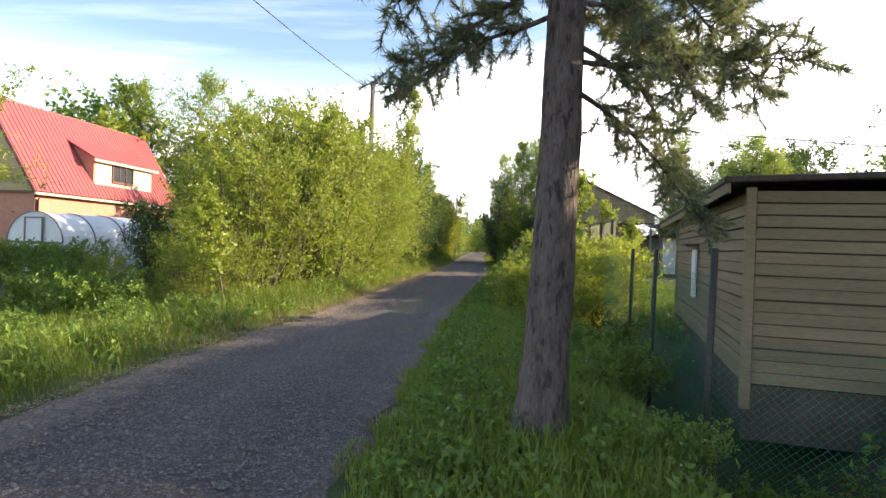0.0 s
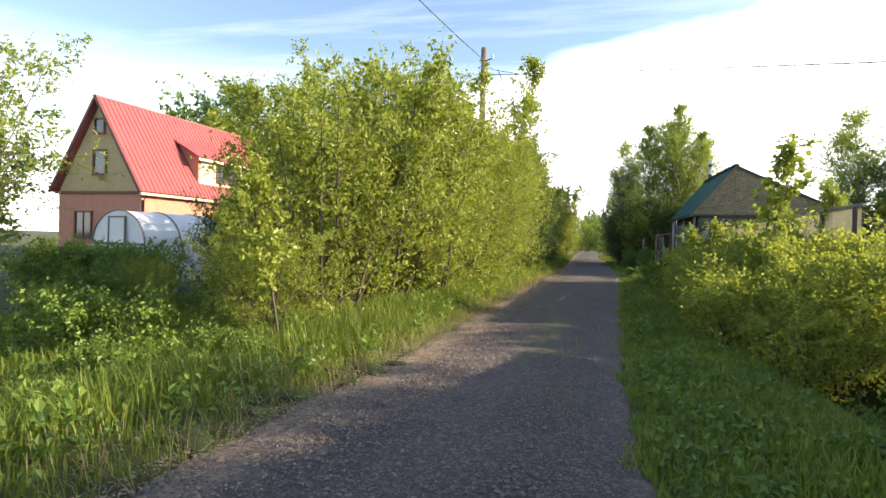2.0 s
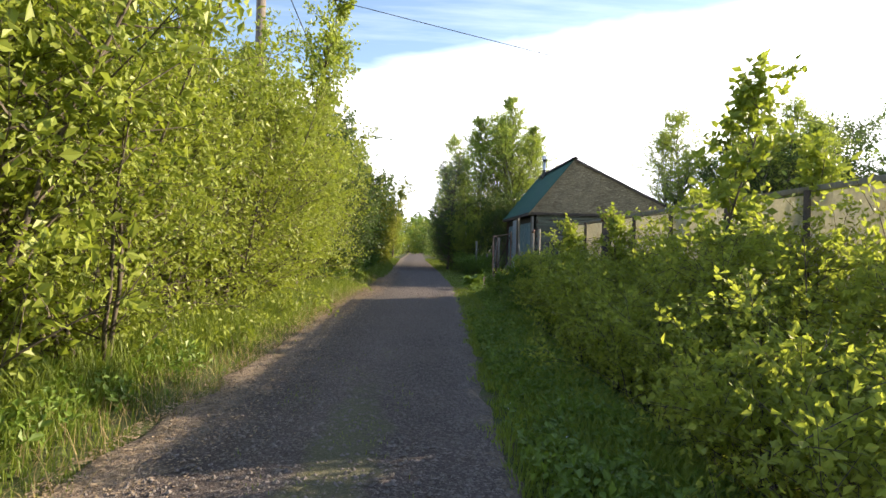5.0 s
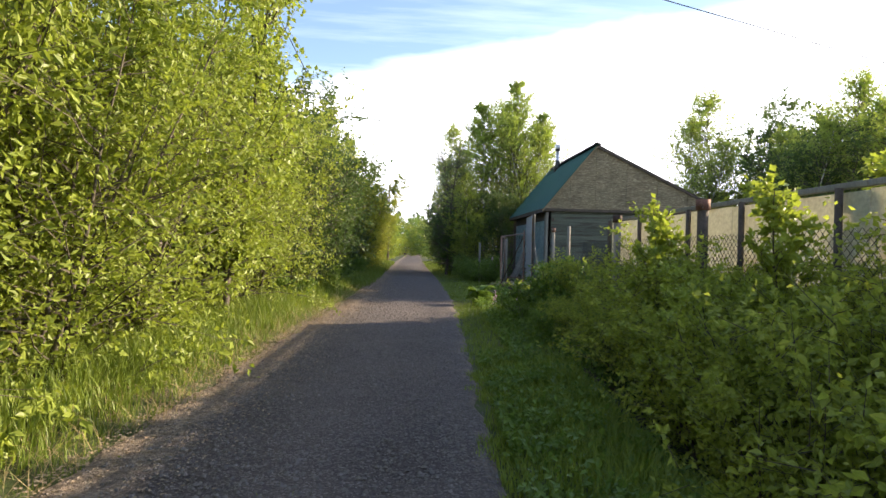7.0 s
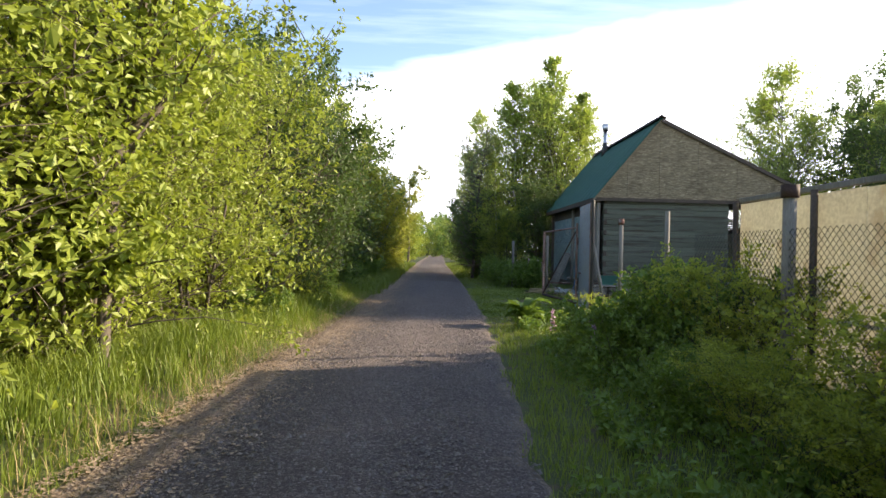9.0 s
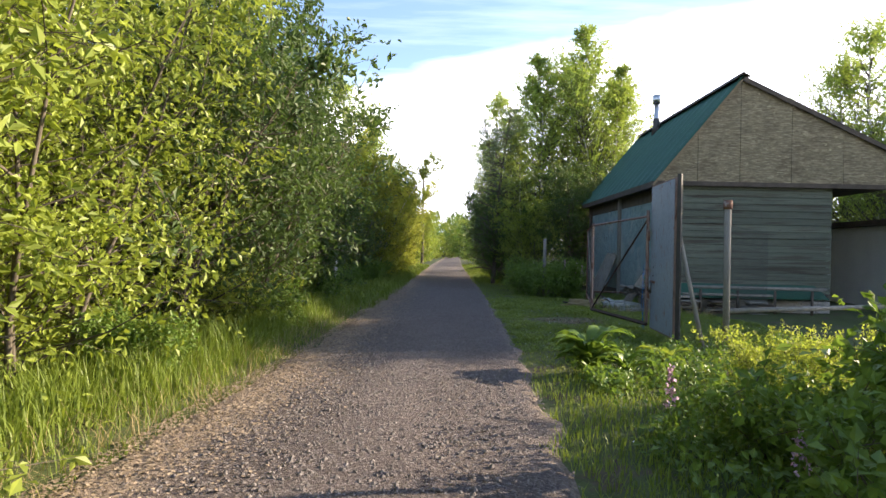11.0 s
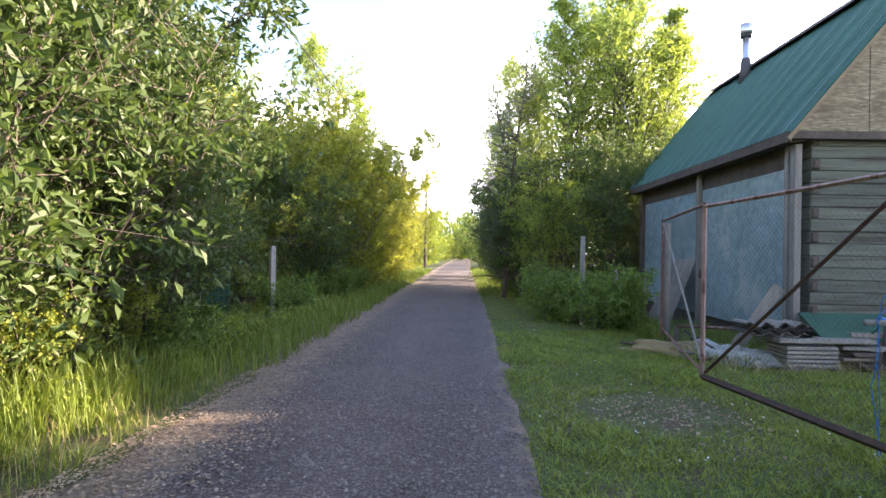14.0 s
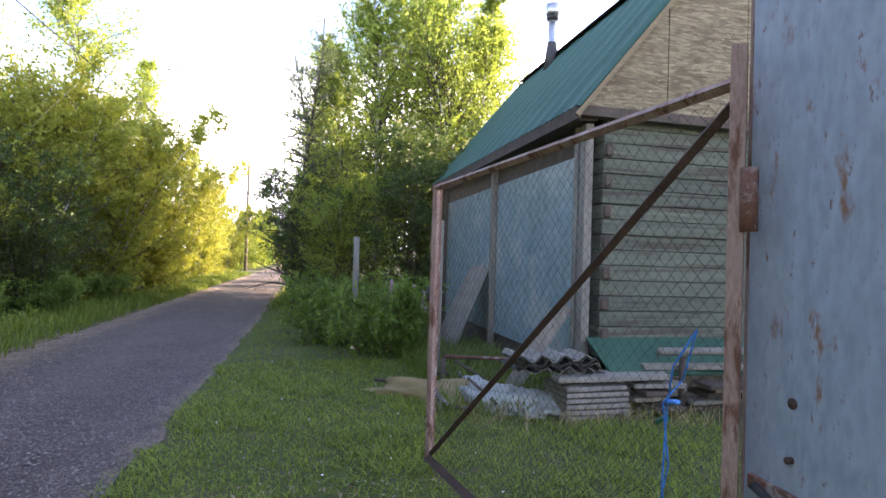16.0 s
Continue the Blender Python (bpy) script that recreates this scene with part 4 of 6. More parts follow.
# ---- plank shed and green net fence by the start ----
def shed():
    s = thing("shed", (2.13, 4.65, 0), "unpainted plank shed with gaps between boards and a dark felt roof", "shed", turn=-13.6)
    rng = np.random.default_rng(3)
    W, D, z0, H = 3.4, 5.4, 0.30, 1.82
    # solid dark block, so that the board gaps read as shaded inside
    part("backing", box_bm((0.06, 0.06, z0), (W, D, H - 0.1)), M["wood_dark"], s, "dark block behind the boards, standing for the shaded inside")
    n = 16
    step = (H - z0) / n
    for k in range(n):
        z = z0 + k * step
        h = step - rng.uniform(0.004, 0.016)
        part("plank", box_bm((0.06, rng.uniform(0, 0.01), z), (W, 0.04, z + h), m=Matrix.Rotation(rng.uniform(-0.003, 0.003), 4, "Y")), M["plank"], s)
        part("plank", box_bm((rng.uniform(0, 0.01), 0.06, z), (0.04, D, z + h)), M["plank"], s)
    part("corner_post", box_bm((-0.02, -0.02, 0.1), (0.055, 0.055, H + 0.02), 0.006), M["plank"], s, "pale corner post")
    part("corner_post", box_bm((-0.02, D, 0.0), (0.055, D + 0.07, H + 0.02), 0.006), M["plank"], s)
    part("roof", box_bm((-0.14, -0.12, H + 0.05), (W + 0.3, D + 1.9, H + 0.10), 0.01, m=Matrix.Rotation(-0.03, 4, "Y")), M["wood_dark"], s, "dark felt roof with a ragged edge")
    part("fascia", box_bm((-0.12, -0.10, H - 0.03), (-0.095, D + 1.88, H + 0.05), m=Matrix.Rotation(-0.03, 4, "Y")), M["plank"], s, "pale fascia board")
    part("soffit", box_bm((-0.09, D + 0.08, H), (W, D + 1.85, H + 0.02)), M["plank"], s, "pale boarded soffit")
    part("skirting", box_bm((0.0, 0.02, -0.15), (W, 0.06, z0 - 0.01)), M["wood_dark"], s, "dark skirting board")
    part("side_skirting", box_bm((0.02, 0.07, -0.15), (0.05, D, z0 - 0.01)), M["wood_dark"], s)
    feeder = part("shutter", box_bm((-0.035, 2.85, 0.75), (-0.012, 3.2, 1.36)), M["white"], s, "pale framed shutter")
    part("awning", box_bm((-0.16, 2.75, 1.40), (-0.005, 3.3, 1.43)), M["wood_dark"], feeder)
    tub = thing("barrel", (2.95, 3.95, 0.0), "grey plastic water barrel by the shed", "barrel")
    rod("body", [(0, 0, 0), (0, 0, 0.2), (0, 0, 0.5)], 0.13, M["wood_grey"], tub, 16, r_end=0.16)
    rod("rim", [(0, 0, 0.49), (0, 0, 0.52)], 0.17, M["wood_dark"], tub, 16)


shed()

netfence = thing("net_fence", (1.55, 4.1, -0.25), "green chain-link fence on dark steel posts beside the ditch", "fence")
pts = [(1.5, -0.75), (0.2, 0.30), (0.6, 3.0), (0.78, 4.7)]
for (xa, ya) in pts[1:]:
    rod("post", [(xa, ya, -0.3), (xa + 0.03, ya, 1.6)], 0.026, M["steel_dark"], netfence, 6)
for k, ((xa, ya), (xb, yb)) in enumerate(zip(pts, pts[1:])):
    d = Vector((xb - xa, yb - ya, 0))
    chain_link("mesh", (xa, ya), d.normalized(), d.length, -0.2, 0.95 if k == 0 else 1.4, M["net_green"], netfence, 0.06, 0.0014 if k == 0 else 0.0009, "green plastic-coated chain-link mesh")
chain_link("torn_net", (0.42, 4.75), Vector((1.0, 0.15, 0)).normalized(), 0.36, 0.1, 1.5, M["net_green"], netfence, 0.022, 0.0016, "torn green netting hanging from the post")

# ---- power line ----
def pole(x, y, top, r=0.11, lean=(0, 0)):
    p = thing("utility_pole", (x, y, float(ground_z(x, y))), "weathered grey-brown utility pole with a stub bracket", "utility pole", "utility poles")
    rod("shaft", [(0, 0, -0.3), (lean[0], lean[1], top)], r, M["pole"], p, 8, r_end=r * 0.72)
    rod("bracket", [(0.05, -0.1, top - 0.45), (0.3, -0.15, top - 0.4)], 0.02, M["steel_dark"], p, 6)
    rod("insulator", [(0.3, -0.15, top - 0.42), (0.3, -0.15, top - 0.28)], 0.035, M["white"], p, 8)
    return p


def cable(a, b, sag, r=0.012):
    a, b = Vector(a), Vector(b)
    c = thing("cable", a, "black overhead cable slung from pole to pole", "cable", "overhead cables")
    rod("wire", [(b - a) * t - Vector((0, 0, 4 * sag * t * (1 - t))) for t in np.linspace(0, 1, 15)], r, M["black"], c, 5)


pole(-4.2, 22.1, 7.7, 0.13)
pole(-2.7, 75.0, 8.2, 0.13)
pole(-4.8, 130.0, 8.4, 0.13)
cable((-4.1, 22.0, 7.1), (-6.9, -14, 7.4), 1.0)
cable((-3.75, 22.2, 6.9), (-2.6, 75, 7.8), 1.6)
cable((-2.7, 75, 7.8), (-4.8, 130, 8.0), 1.0)
cable((-4.15, 22.2, 6.75), (8.6, 9.4, 2.95), 0.04, 0.012)
cable((-4.0, 22.5, 7.0), (26.0, 27.0, 2.9), 0.1, 0.009)

# far white building behind the right-hand bushes
wb = thing("garage", (11.6, 36.5, -0.1), "low white garage with a dark flat roof", "garage")
part("wall", box_bm((0, 0, 0), (9, 5, 2.35)), M["white"], wb)
part("roof", box_bm((-0.4, -0.4, 2.35), (9.4, 5.4, 2.5)), M["wood_dark"], wb)
cp = thing("carport", (10.3, 33.0, 0), "open lean-to of pale rafters on thin dark posts", "carport")
for x, y in ((0.0, 0.0), (1.0, 0.2), (2.1, 0.2)):
    part("carport_post", box_bm((x, y, -0.1), (x + 0.07, y + 0.07, 2.75), 0.006), M["wood_dark"], cp)
part("carport_beam", box_bm((-0.1, 0.0, 2.76), (2.6, 0.08, 2.86), 0.006), M["wood_dark"], cp)
for k in range(9):
    part("rafter", box_bm((-0.1 + 0.32 * k, -0.7, 2.865 - 0.02 * k), (-0.04 + 0.32 * k, 3.2, 2.94 - 0.02 * k)), M["wood_grey"], cp)


# ---- clutter round the cabin ----
def lumpy(name, size, mat, parent, seed, cuts=14, rough=0.25, label=""):
    """A crumpled soft heap: a dome pushed about by noise."""
    bm = bmesh.new()
    bmesh.ops.create_icosphere(bm, subdivisions=4, radius=1.0)
    for v in bm.verts:
        p = v.co
        n = noise.noise(p * 1.6 + Vector((seed, 0, 0))) * rough * 1.6 + abs(noise.noise(p * 4.5 + Vector((0, seed, 0)))) * rough
        q = p * (1 + n)
        v.co = Vector((q.x * size[0], q.y * size[1], max(q.z, -0.1) * size[2]))
    return part(name, bm, mat, parent, label, smooth=True)


boards = thing("board_stack", (4.15, 34.95, 0), "stack of weathered boards topped with corrugated roofing offcuts", "board stack")
rb = np.random.default_rng(9)
for k in range(6):
    m = Matrix.Rotation(radians(rb.uniform(-5, 5)), 4, "Z")
    part("board", box_bm((-0.02, 0.0, 0.02 + k * 0.052), (0.62, 0.45, 0.06 + k * 0.052), 0.006, m), M["wood_grey"], boards)
for k, (x0, x1, z) in enumerate(((-0.1, 1.1, 0.36), (0.5, 2.6, 0.36), (0.9, 2.9, 0.42))):
    part("board", box_bm((x0, 0.02 + 0.15 * k, z), (x1, 0.17 + 0.15 * k, z + 0.05), 0.006, Matrix.Rotation(radians(rb.uniform(-4, 4)), 4, "Z")), M["wood_grey"], boards)
for k in range(7):
    V = [(-0.45 + 0.75 * t, 0.1 + s * 0.4, 0.44 + 0.022 * k + 0.03 * math.sin(t * 22) + 0.02 * rb.random()) for s in (0, 1) for t in np.linspace(0, 1, 22)]
    part_ob = build("corrugated_offcut", np.array(V) + [0.06 * rb.uniform(-1, 1), 0.05 * rb.uniform(-1, 1), 0], [grid_faces(22, 2)], M["steel_dark"] if k % 3 else M["wood_grey"], boards, "dark corrugated roofing offcut")
    so = part_ob.modifiers.new("thick", "SOLIDIFY")
    so.thickness = 0.008
for k in range(3):
    for q in range(5):
        x0, dx = 0.8 + 0.75 * k + rb.uniform(-0.12, 0.12), rb.uniform(0.25, 0.6)
        part("board", box_bm((x0, 0.04 + rb.uniform(0, 0.12), 0.0 + q * 0.07), (x0 + dx, 0.36, 0.03 + q * 0.07 + rb.uniform(0, 0.02)), 0.006, Matrix.Rotation(radians(rb.uniform(-6, 6)), 4, "Z")), M["wood_dark"] if (q + k) % 2 else M["wood_grey"], boards)

heap = thing("plastic_heap", (3.75, 35.45, 0), "crumpled grey plastic film heaped on the grass by the cabin", "plastic sheeting")
roll = lumpy("film", (0.62, 0.2, 0.16), M["film_dirty"], heap, 3, rough=0.45)
roll.rotation_euler = (0, 0, radians(-32))
roll2 = lumpy("film_fold", (0.4, 0.13, 0.2), M["film_dirty"], heap, 5, rough=0.5)
roll2.location, roll2.rotation_euler = (-0.15, 0.18, 0), (0, 0, radians(-50))
heap = thing("plastic_heap", (3.2, 35.9, 0), "crumpled tan tarpaulin heaped on the grass by the gate", "tarpaulin")
tarp = lumpy("tarpaulin", (0.75, 0.2, 0.17), M["grass_dry"], heap, 8, rough=0.4)
tarp.rotation_euler = (0, 0, radians(-28))
lean = thing("leaning_plank", (3.85, 35.95, 0), "pale grey plank leaning on the porch post", "plank")
part("plank", box_bm((-0.09, -0.012, 0), (0.09, 0.012, 1.2), 0.004, Matrix.Translation((0.05, 0, 0)) @ Matrix.Rotation(radians(34), 4, "Y")), M["wood_grey"], lean)
pipe = thing("rusty_pipe", (3.5, 36.0, 0), "rusty pipe lying across the heap by the porch", "pipe")
rod("pipe", [(-0.2, 0.3, 0.38), (1.2, -0.35, 0.42)], 0.02, M["rust"], pipe, 8)
rod("rest", [(-0.2, 0.3, -0.05), (-0.2, 0.3, 0.36)], 0.03, M["wood_dark"], pipe, 6)
for k in range(6):
    b = thing("leaning_board", (4.28 - 0.01 * k, 39.0 + 0.16 * k, 0), "grey weathered board leaning on the porch film", "plank", "boards leaning on the porch")
    rod("board", [(-0.25, -0.1, -0.02), (0.36 + 0.01 * k, 0.1, 1.3 + 0.05 * math.sin(k * 2.1))], 0.075, M["wood_grey"], b, 4)
for k in range(14):
    a = rb.uniform(0, 6.28)
    x, y = 3.5 + rb.uniform(-0.5, 0.9), 35.6 + rb.uniform(-0.4, 0.9)
    st = thing("scrap_stick", (x, y, 0), "grey scrap lath lying in the heap by the porch", "scrap wood", "scrap laths")
    ln = rb.uniform(0.3, 0.7)
    rod("lath", [(0, 0, rb.uniform(0.02, 0.2)), (math.cos(a) * ln, math.sin(a) * ln, rb.uniform(0.05, 0.35))], 0.018, M["wood_grey"] if k % 2 else M["wood_dark"], st, 4)

rope = thing("rope", (3.0, 31.78, 0.27), "blue plastic rope hanging from the gate into the grass", "rope")
rod("strand", [(0.05, 0.0, 0.98), (0.0, 0.05, 0.85), (0.03, 0.12, 0.7), (-0.01, 0.08, 0.45), (0.03, 0.1, 0.2), (0.0, 0.07, -0.26)], 0.0042, M["blue_rope"], rope, 4)
rod("strand", [(0.05, 0.0, 0.98), (0.06, 0.08, 0.8), (0.0, 0.1, 0.72), (0.04, 0.12, 0.5), (0.0, 0.14, 0.25), (0.05, 0.1, -0.26)], 0.0042, M["blue_rope"], rope, 4)
rod("knot", [(0.0, 0.08, 0.73), (0.06, 0.1, 0.72)], 0.009, M["blue_rope"], rope, 6)
rod("green_end", [(0.03, 0.12, 0.66), (0.08, 0.2, 0.64), (0.1, 0.28, 0.6)], 0.009, M["net_green"], rope, 6)

# dark fence with post and sheets behind the cabin
bf = thing("back_fence", (3.3, 43.6, 0), "dark rusty mesh fence panel between grey posts by the wood", "fence")
for k in range(3):
    rod("post", [(k * 0.9, 0.1 * k, -0.1), (k * 0.9, 0.1 * k, 1.85)], 0.04, M["rust"] if k else M["wood_grey"], bf, 6)
rod("rail", [(0, 0, 1.75), (1.8, 0.2, 1.75)], 0.02, M["rust"], bf, 6)
for k in range(14):
    rod("bar", [(0.07 + 0.125 * k, 0.014 * k, 0.2), (0.07 + 0.125 * k, 0.014 * k, 1.74)], 0.012, M["rust"], bf, 4)

for x, y, h in ((2.24, 15.0, 1.0), (2.46, 15.05, 1.08), (2.05, 14.2, 0.9)):
    stub = thing("birch_stub", (x, y, float(ground_z(x, y))), "short pale birch trunk stub among ditch bushes", "tree stump", "birch stubs")
    rod("trunk", [(0, 0, -0.1), (0.01, 0, h * 0.5), (0.0, 0.02, h)], 0.05, M["birch"], stub, 10, r_end=0.042)

# concrete marker post and a green fence in the gap on the far verge
mk = thing("marker_post", (-3.95, 40.3, 0), "short pale concrete marker post in the grass", "post")
rod("post", [(0, 0, -0.3), (0, 0, 1.45)], 0.075, M["concrete"], mk, 4)
gf = thing("board_fence", (-7.6, 41.5, -0.3), "dark green board fence behind the bushes", "fence")
for k in range(16):
    part("board", box_bm((k * 0.14, 0, 0.05), (k * 0.14 + 0.125, 0.02, 1.75)), M["board_green"], gf)
part("rail", box_bm((0, 0.021, 0.4), (2.24, 0.06, 0.48)), M["wood_dark"], gf)
part("rail", box_bm((0, 0.021, 1.35), (2.24, 0.06, 1.43)), M["wood_dark"], gf)


# low white outbuilding seen through the open lean-to
ob_ = thing("outbuilding", (9.4, 43.0, 0), "low white outbuilding with stacked laths on its roof", "shed")
part("wall", box_bm((0, 0, 0), (4.5, 3.0, 2.05)), M["white"], ob_)
part("roof", box_bm((-0.15, -0.2, 2.05), (4.65, 3.2, 2.15)), M["wood_dark"], ob_)
for k in range(9):
    part("lath", box_bm((-0.1 + 0.02 * (k % 3), -0.15, 2.155 + k * 0.1), (4.5 - 0.1 * (k % 4), 0.25, 2.155 + k * 0.1 + 0.06), 0.006), M["wood_grey"] if k % 2 else M["wood_dark"], ob_)
bench = thing("pipe_rail", (4.95, 35.2, 0), "pale pipe and planks laid on trestles before the log wall", "rail")
rod("pipe", [(0.2, -0.1, 0.62), (3.4, 0.0, 0.6)], 0.04, M["wood_grey"], bench, 10)
for k in range(4):
    rod("trestle", [(0.5 + 0.85 * k, -0.05, -0.05), (0.5 + 0.85 * k, -0.05, 0.56)], 0.03, M["wood_dark"], bench, 6)


# ---- vegetation ----
rg = np.random.default_rng(11)
zat = lambda x, y: float(ground_z(x, y))

# the pine beside the track
def roadside_pine():
    e = thing("pine_tree", (0.46, 3.9, -0.02), "tall roadside pine with grey-brown plated bark on the grassy verge", "tree")
    ns, nr = 40, 120
    V = []
    for i in range(nr + 1):
        z = 9.5 * i / nr - 0.15
        r = 0.155 * (1 - z / 14) + 0.09 * math.exp(-max(z, 0) / 0.22)
        cxx, cyy = 0.036 * z + 0.015 * math.sin(z * 1.3), 0.01 * z
        for k in range(ns):
            a = 2 * math.pi * k / ns
            d = noise.noise((math.cos(a) * 5, math.sin(a) * 5, z * 2.2)) * 0.010 + abs(noise.noise((math.cos(a) * 13, math.sin(a) * 13, z * 5))) * 0.012
            root = 0.05 * math.exp(-max(z, 0) / 0.12) * math.sin(a * 5 + 1)
            V.append((cxx + (r + d + root) * math.cos(a), cyy + (r + d + root) * math.sin(a), z))
    f = []
    for i in range(nr):
        for k in range(ns):
            f.append((i * ns + k, i * ns + (k + 1) % ns, (i + 1) * ns + (k + 1) % ns, (i + 1) * ns + k))
    build("trunk", V, [f], M["bark_pine"], e, "grey-brown plated bark", smooth=True)
    rng = np.random.default_rng(7)
    ax = lambda z: np.stack([0.036 * z + 0 * z, 0.01 * z, z], -1)
    nl = 50
    z = np.concatenate([[2.45, 2.6, 2.75, 2.95, 3.05, 3.3, 3.4, 3.5, 3.2, 3.6, 3.0, 3.45, 3.7, 3.3], rng.uniform(3.6, 9.2, nl - 14)])
    ang = np.concatenate([np.radians([12, -10, 30, 172, 45, 160, 0, 198, 20, 185, -15, 40, 5, 145]), rng.uniform(0, 2 * np.pi, nl - 14)])
    ln = np.concatenate([[1.6, 1.45, 1.6, 1.35, 1.4, 1.5, 1.7, 1.4, 1.6, 1.5, 1.4, 1.6, 1.7, 1.5], rng.uniform(1.0, 2.2, nl - 14) * (1.15 - (rng.uniform(3.6, 9.2, nl - 14) - 3) / 9)])
    w = np.stack([np.cos(ang), np.sin(ang), np.concatenate([rng.uniform(-0.75, -0.2, 14), rng.uniform(-0.35, 0.12, nl - 14)])], 1)
    lb = branches(rng, ax(z), w, ln, 5, 0, 0.4, -0.15)
    wood = [tubes(lb[:, k], lb[:, k + 1], 0.022 * (1 - 0.17 * k), 0.022 * (0.83 - 0.17 * k), 5) for k in range(5)]
    nt = nl * 56
    wi = np.repeat(np.arange(nl), 56)
    tt = 0.8 + rng.random(nt) * 4.15
    j = tt.astype(int)
    fr = (tt - j)[:, None]
    p0 = lb[wi, j] * (1 - fr) + lb[wi, j + 1] * fr
    dw = unit(lb[wi, j + 1] - lb[wi, j])
    tw = branches(rng, p0, dw + rng.normal(size=(nt, 3)) * 0.75, rng.uniform(0.12, 0.38, nt), 3, 0, 0.5)
    wood += [tubes(tw[:, k], tw[:, k + 1], 0.006 - 0.0015 * k, 0.0045 - 0.0015 * k, 3) for k in range(3)]
    off = np.cumsum([0] + [len(v) for v, _ in wood])
    build("branchwork", np.concatenate([v for v, _ in wood]), [np.concatenate([q + o for (_, q), o in zip(wood, off)])], M["bark_pine"], e)
    # needles in tufts round the last half of every twig
    per = 85
    u = 0.6 + rng.random((nt, per)) * 2.38
    k0 = u.astype(int)
    fr = (u - k0)[..., None]
    ii = np.arange(nt)[:, None]
    p = (tw[ii, k0] * (1 - fr) + tw[ii, k0 + 1] * fr).reshape(-1, 3)
    d = np.repeat(unit(tw[:, 3] - tw[:, 1]), per, 0)
    d = unit(d * 0.9 + rng.normal(size=d.shape) * 0.75)
    side = unit(np.cross(d, rng.normal(size=d.shape)))
    L_ = rng.uniform(0.06, 0.1, (len(p), 1))
    v = np.stack([p + side * 0.004, p - side * 0.004, p + d * L_], 1).reshape(-1, 3)
    build("needle_foliage", v, [np.arange(len(v)).reshape(-1, 3)], M["needle_dusty"], e, "blue-green needle tufts touched with straw")


roadside_pine()

# prototypes
P = {}
lime, green, grey, yellow = M["leaf_lime"], M["leaf_green"], M["leaf_grey"], M["leaf_yellow_sunlit"]
for k in range(3):
    P["lime%d" % k] = plant("willow_shrub", 20 + k, 5.6, 2.0, lime, M["bark"], "tall leafy lime-green roadside willow shrub in sunlight", "shrub", 8, 165, 9, 13, 0.082, 0.54, 0.04, 0.055, group="roadside shrubs")
P["cherry0"] = plant("bird_cherry", 27, 4.4, 1.7, lime, M["bark"], "broad bird cherry bush with large bright leaves and dark gaps", "shrub", 7, 120, 10, 11, 0.088, 0.58, 0.05, 0.06, group="bird cherries")
for k in range(2):
    P["grey%d" % k] = plant("goat_willow", 30 + k, 5.4, 1.9, grey, M["bark"], "dense grey-green goat willow beside the track, some unseen for shade", "tree", 6, 150, 10, 10, 0.11, 0.48, 0.03, 0.07, group="goat willows")
for k in range(2):
    P["low%d" % k] = plant("willow_bush", 40 + k, 1.7, 1.0, M["leaf_low"], M["bark"], "low yellow-green leafy bush on the ditch bank", "shrub", 8, 100, 9, 12, 0.052, 0.62, 0.03, 0.02, stem_spread=0.5, group="ditch bushes")
for k in range(2):
    P["rasp%d" % k] = plant("raspberry_bush", 50 + k, 1.25, 0.8, green, M["bark"], "dark green bramble thicket on the verge", "shrub", 8, 66, 8, 8, 0.085, 0.62, 0.05, 0.02, stem_spread=0.6, group="bramble thickets")
for k in range(2):
    P["birch%d" % k] = plant("birch_tree", 60 + k, 9.5, 2.5, M["leaf_birch"], M["birch"], "slender young birch with pale trunk and airy crown", "tree", 1, 190, 10, 9, 0.10, 0.7, 0.12, 0.085, "oval", rise=0.9, plain=True, group="birches")
P["birch2"] = plant("birch_tree", 66, 9.8, 2.7, M["leaf_birch"], M["birch"], "slender young birch with pale trunk and pointed crown", "tree", 1, 190, 10, 9, 0.10, 0.7, 0.06, 0.085, "cone", rise=0.75, plain=True, group="birches")
P["yellow0"] = plant("birch_tree", 70, 7.6, 2.0, yellow, M["birch"], "yellow-green young birch beside the track, sunlight put into leaf colour", "tree", 3, 180, 12, 11, 0.115, 0.75, 0.04, 0.08, "oval", rise=0.8, plain=True, group="birches")
P["sap0"] = plant("aspen_sapling", 80, 3.0, 0.38, lime, M["bark"], "thin aspen sapling with sparse bright leaves", "sapling", 1, 34, 6, 7, 0.085, 0.75, 0.3, 0.02, "oval", rise=0.9, group="saplings")
P["tall0"] = plant("poplar_tree", 81, 7.8, 1.15, lime, M["bark"], "narrow poplar with bright leaves behind the shrubs", "tree", 1, 110, 10, 9, 0.10, 0.75, 0.12, 0.07, "oval", rise=1.2, group="poplars")
P["far0"] = plant("distant_tree", 90, 8.5, 2.6, green, M["bark"], "distant dark green broadleaf tree behind the gardens, some unseen for shade", "tree", 3, 110, 8, 6, 0.26, 0.75, 0.05, 0.12, "oval", plain=True, group="distant trees")
P["far1"] = plant("distant_tree", 91, 7.0, 2.4, lime, M["bark"], "distant sunlit yellow-green tree behind the gardens, some unseen for shade", "tree", 3, 100, 8, 6, 0.26, 0.75, 0.05, 0.1, "oval", plain=True, group="distant trees")
P["farp"] = plant("distant_pine", 92, 11.0, 2.2, M["needle"], M["bark_pine"], "distant dark pine above the woods", "tree", 1, 90, 8, 7, 0.24, 0.22, 0.35, 0.14, "cone", rise=0.2, plain=True, group="distant pines")
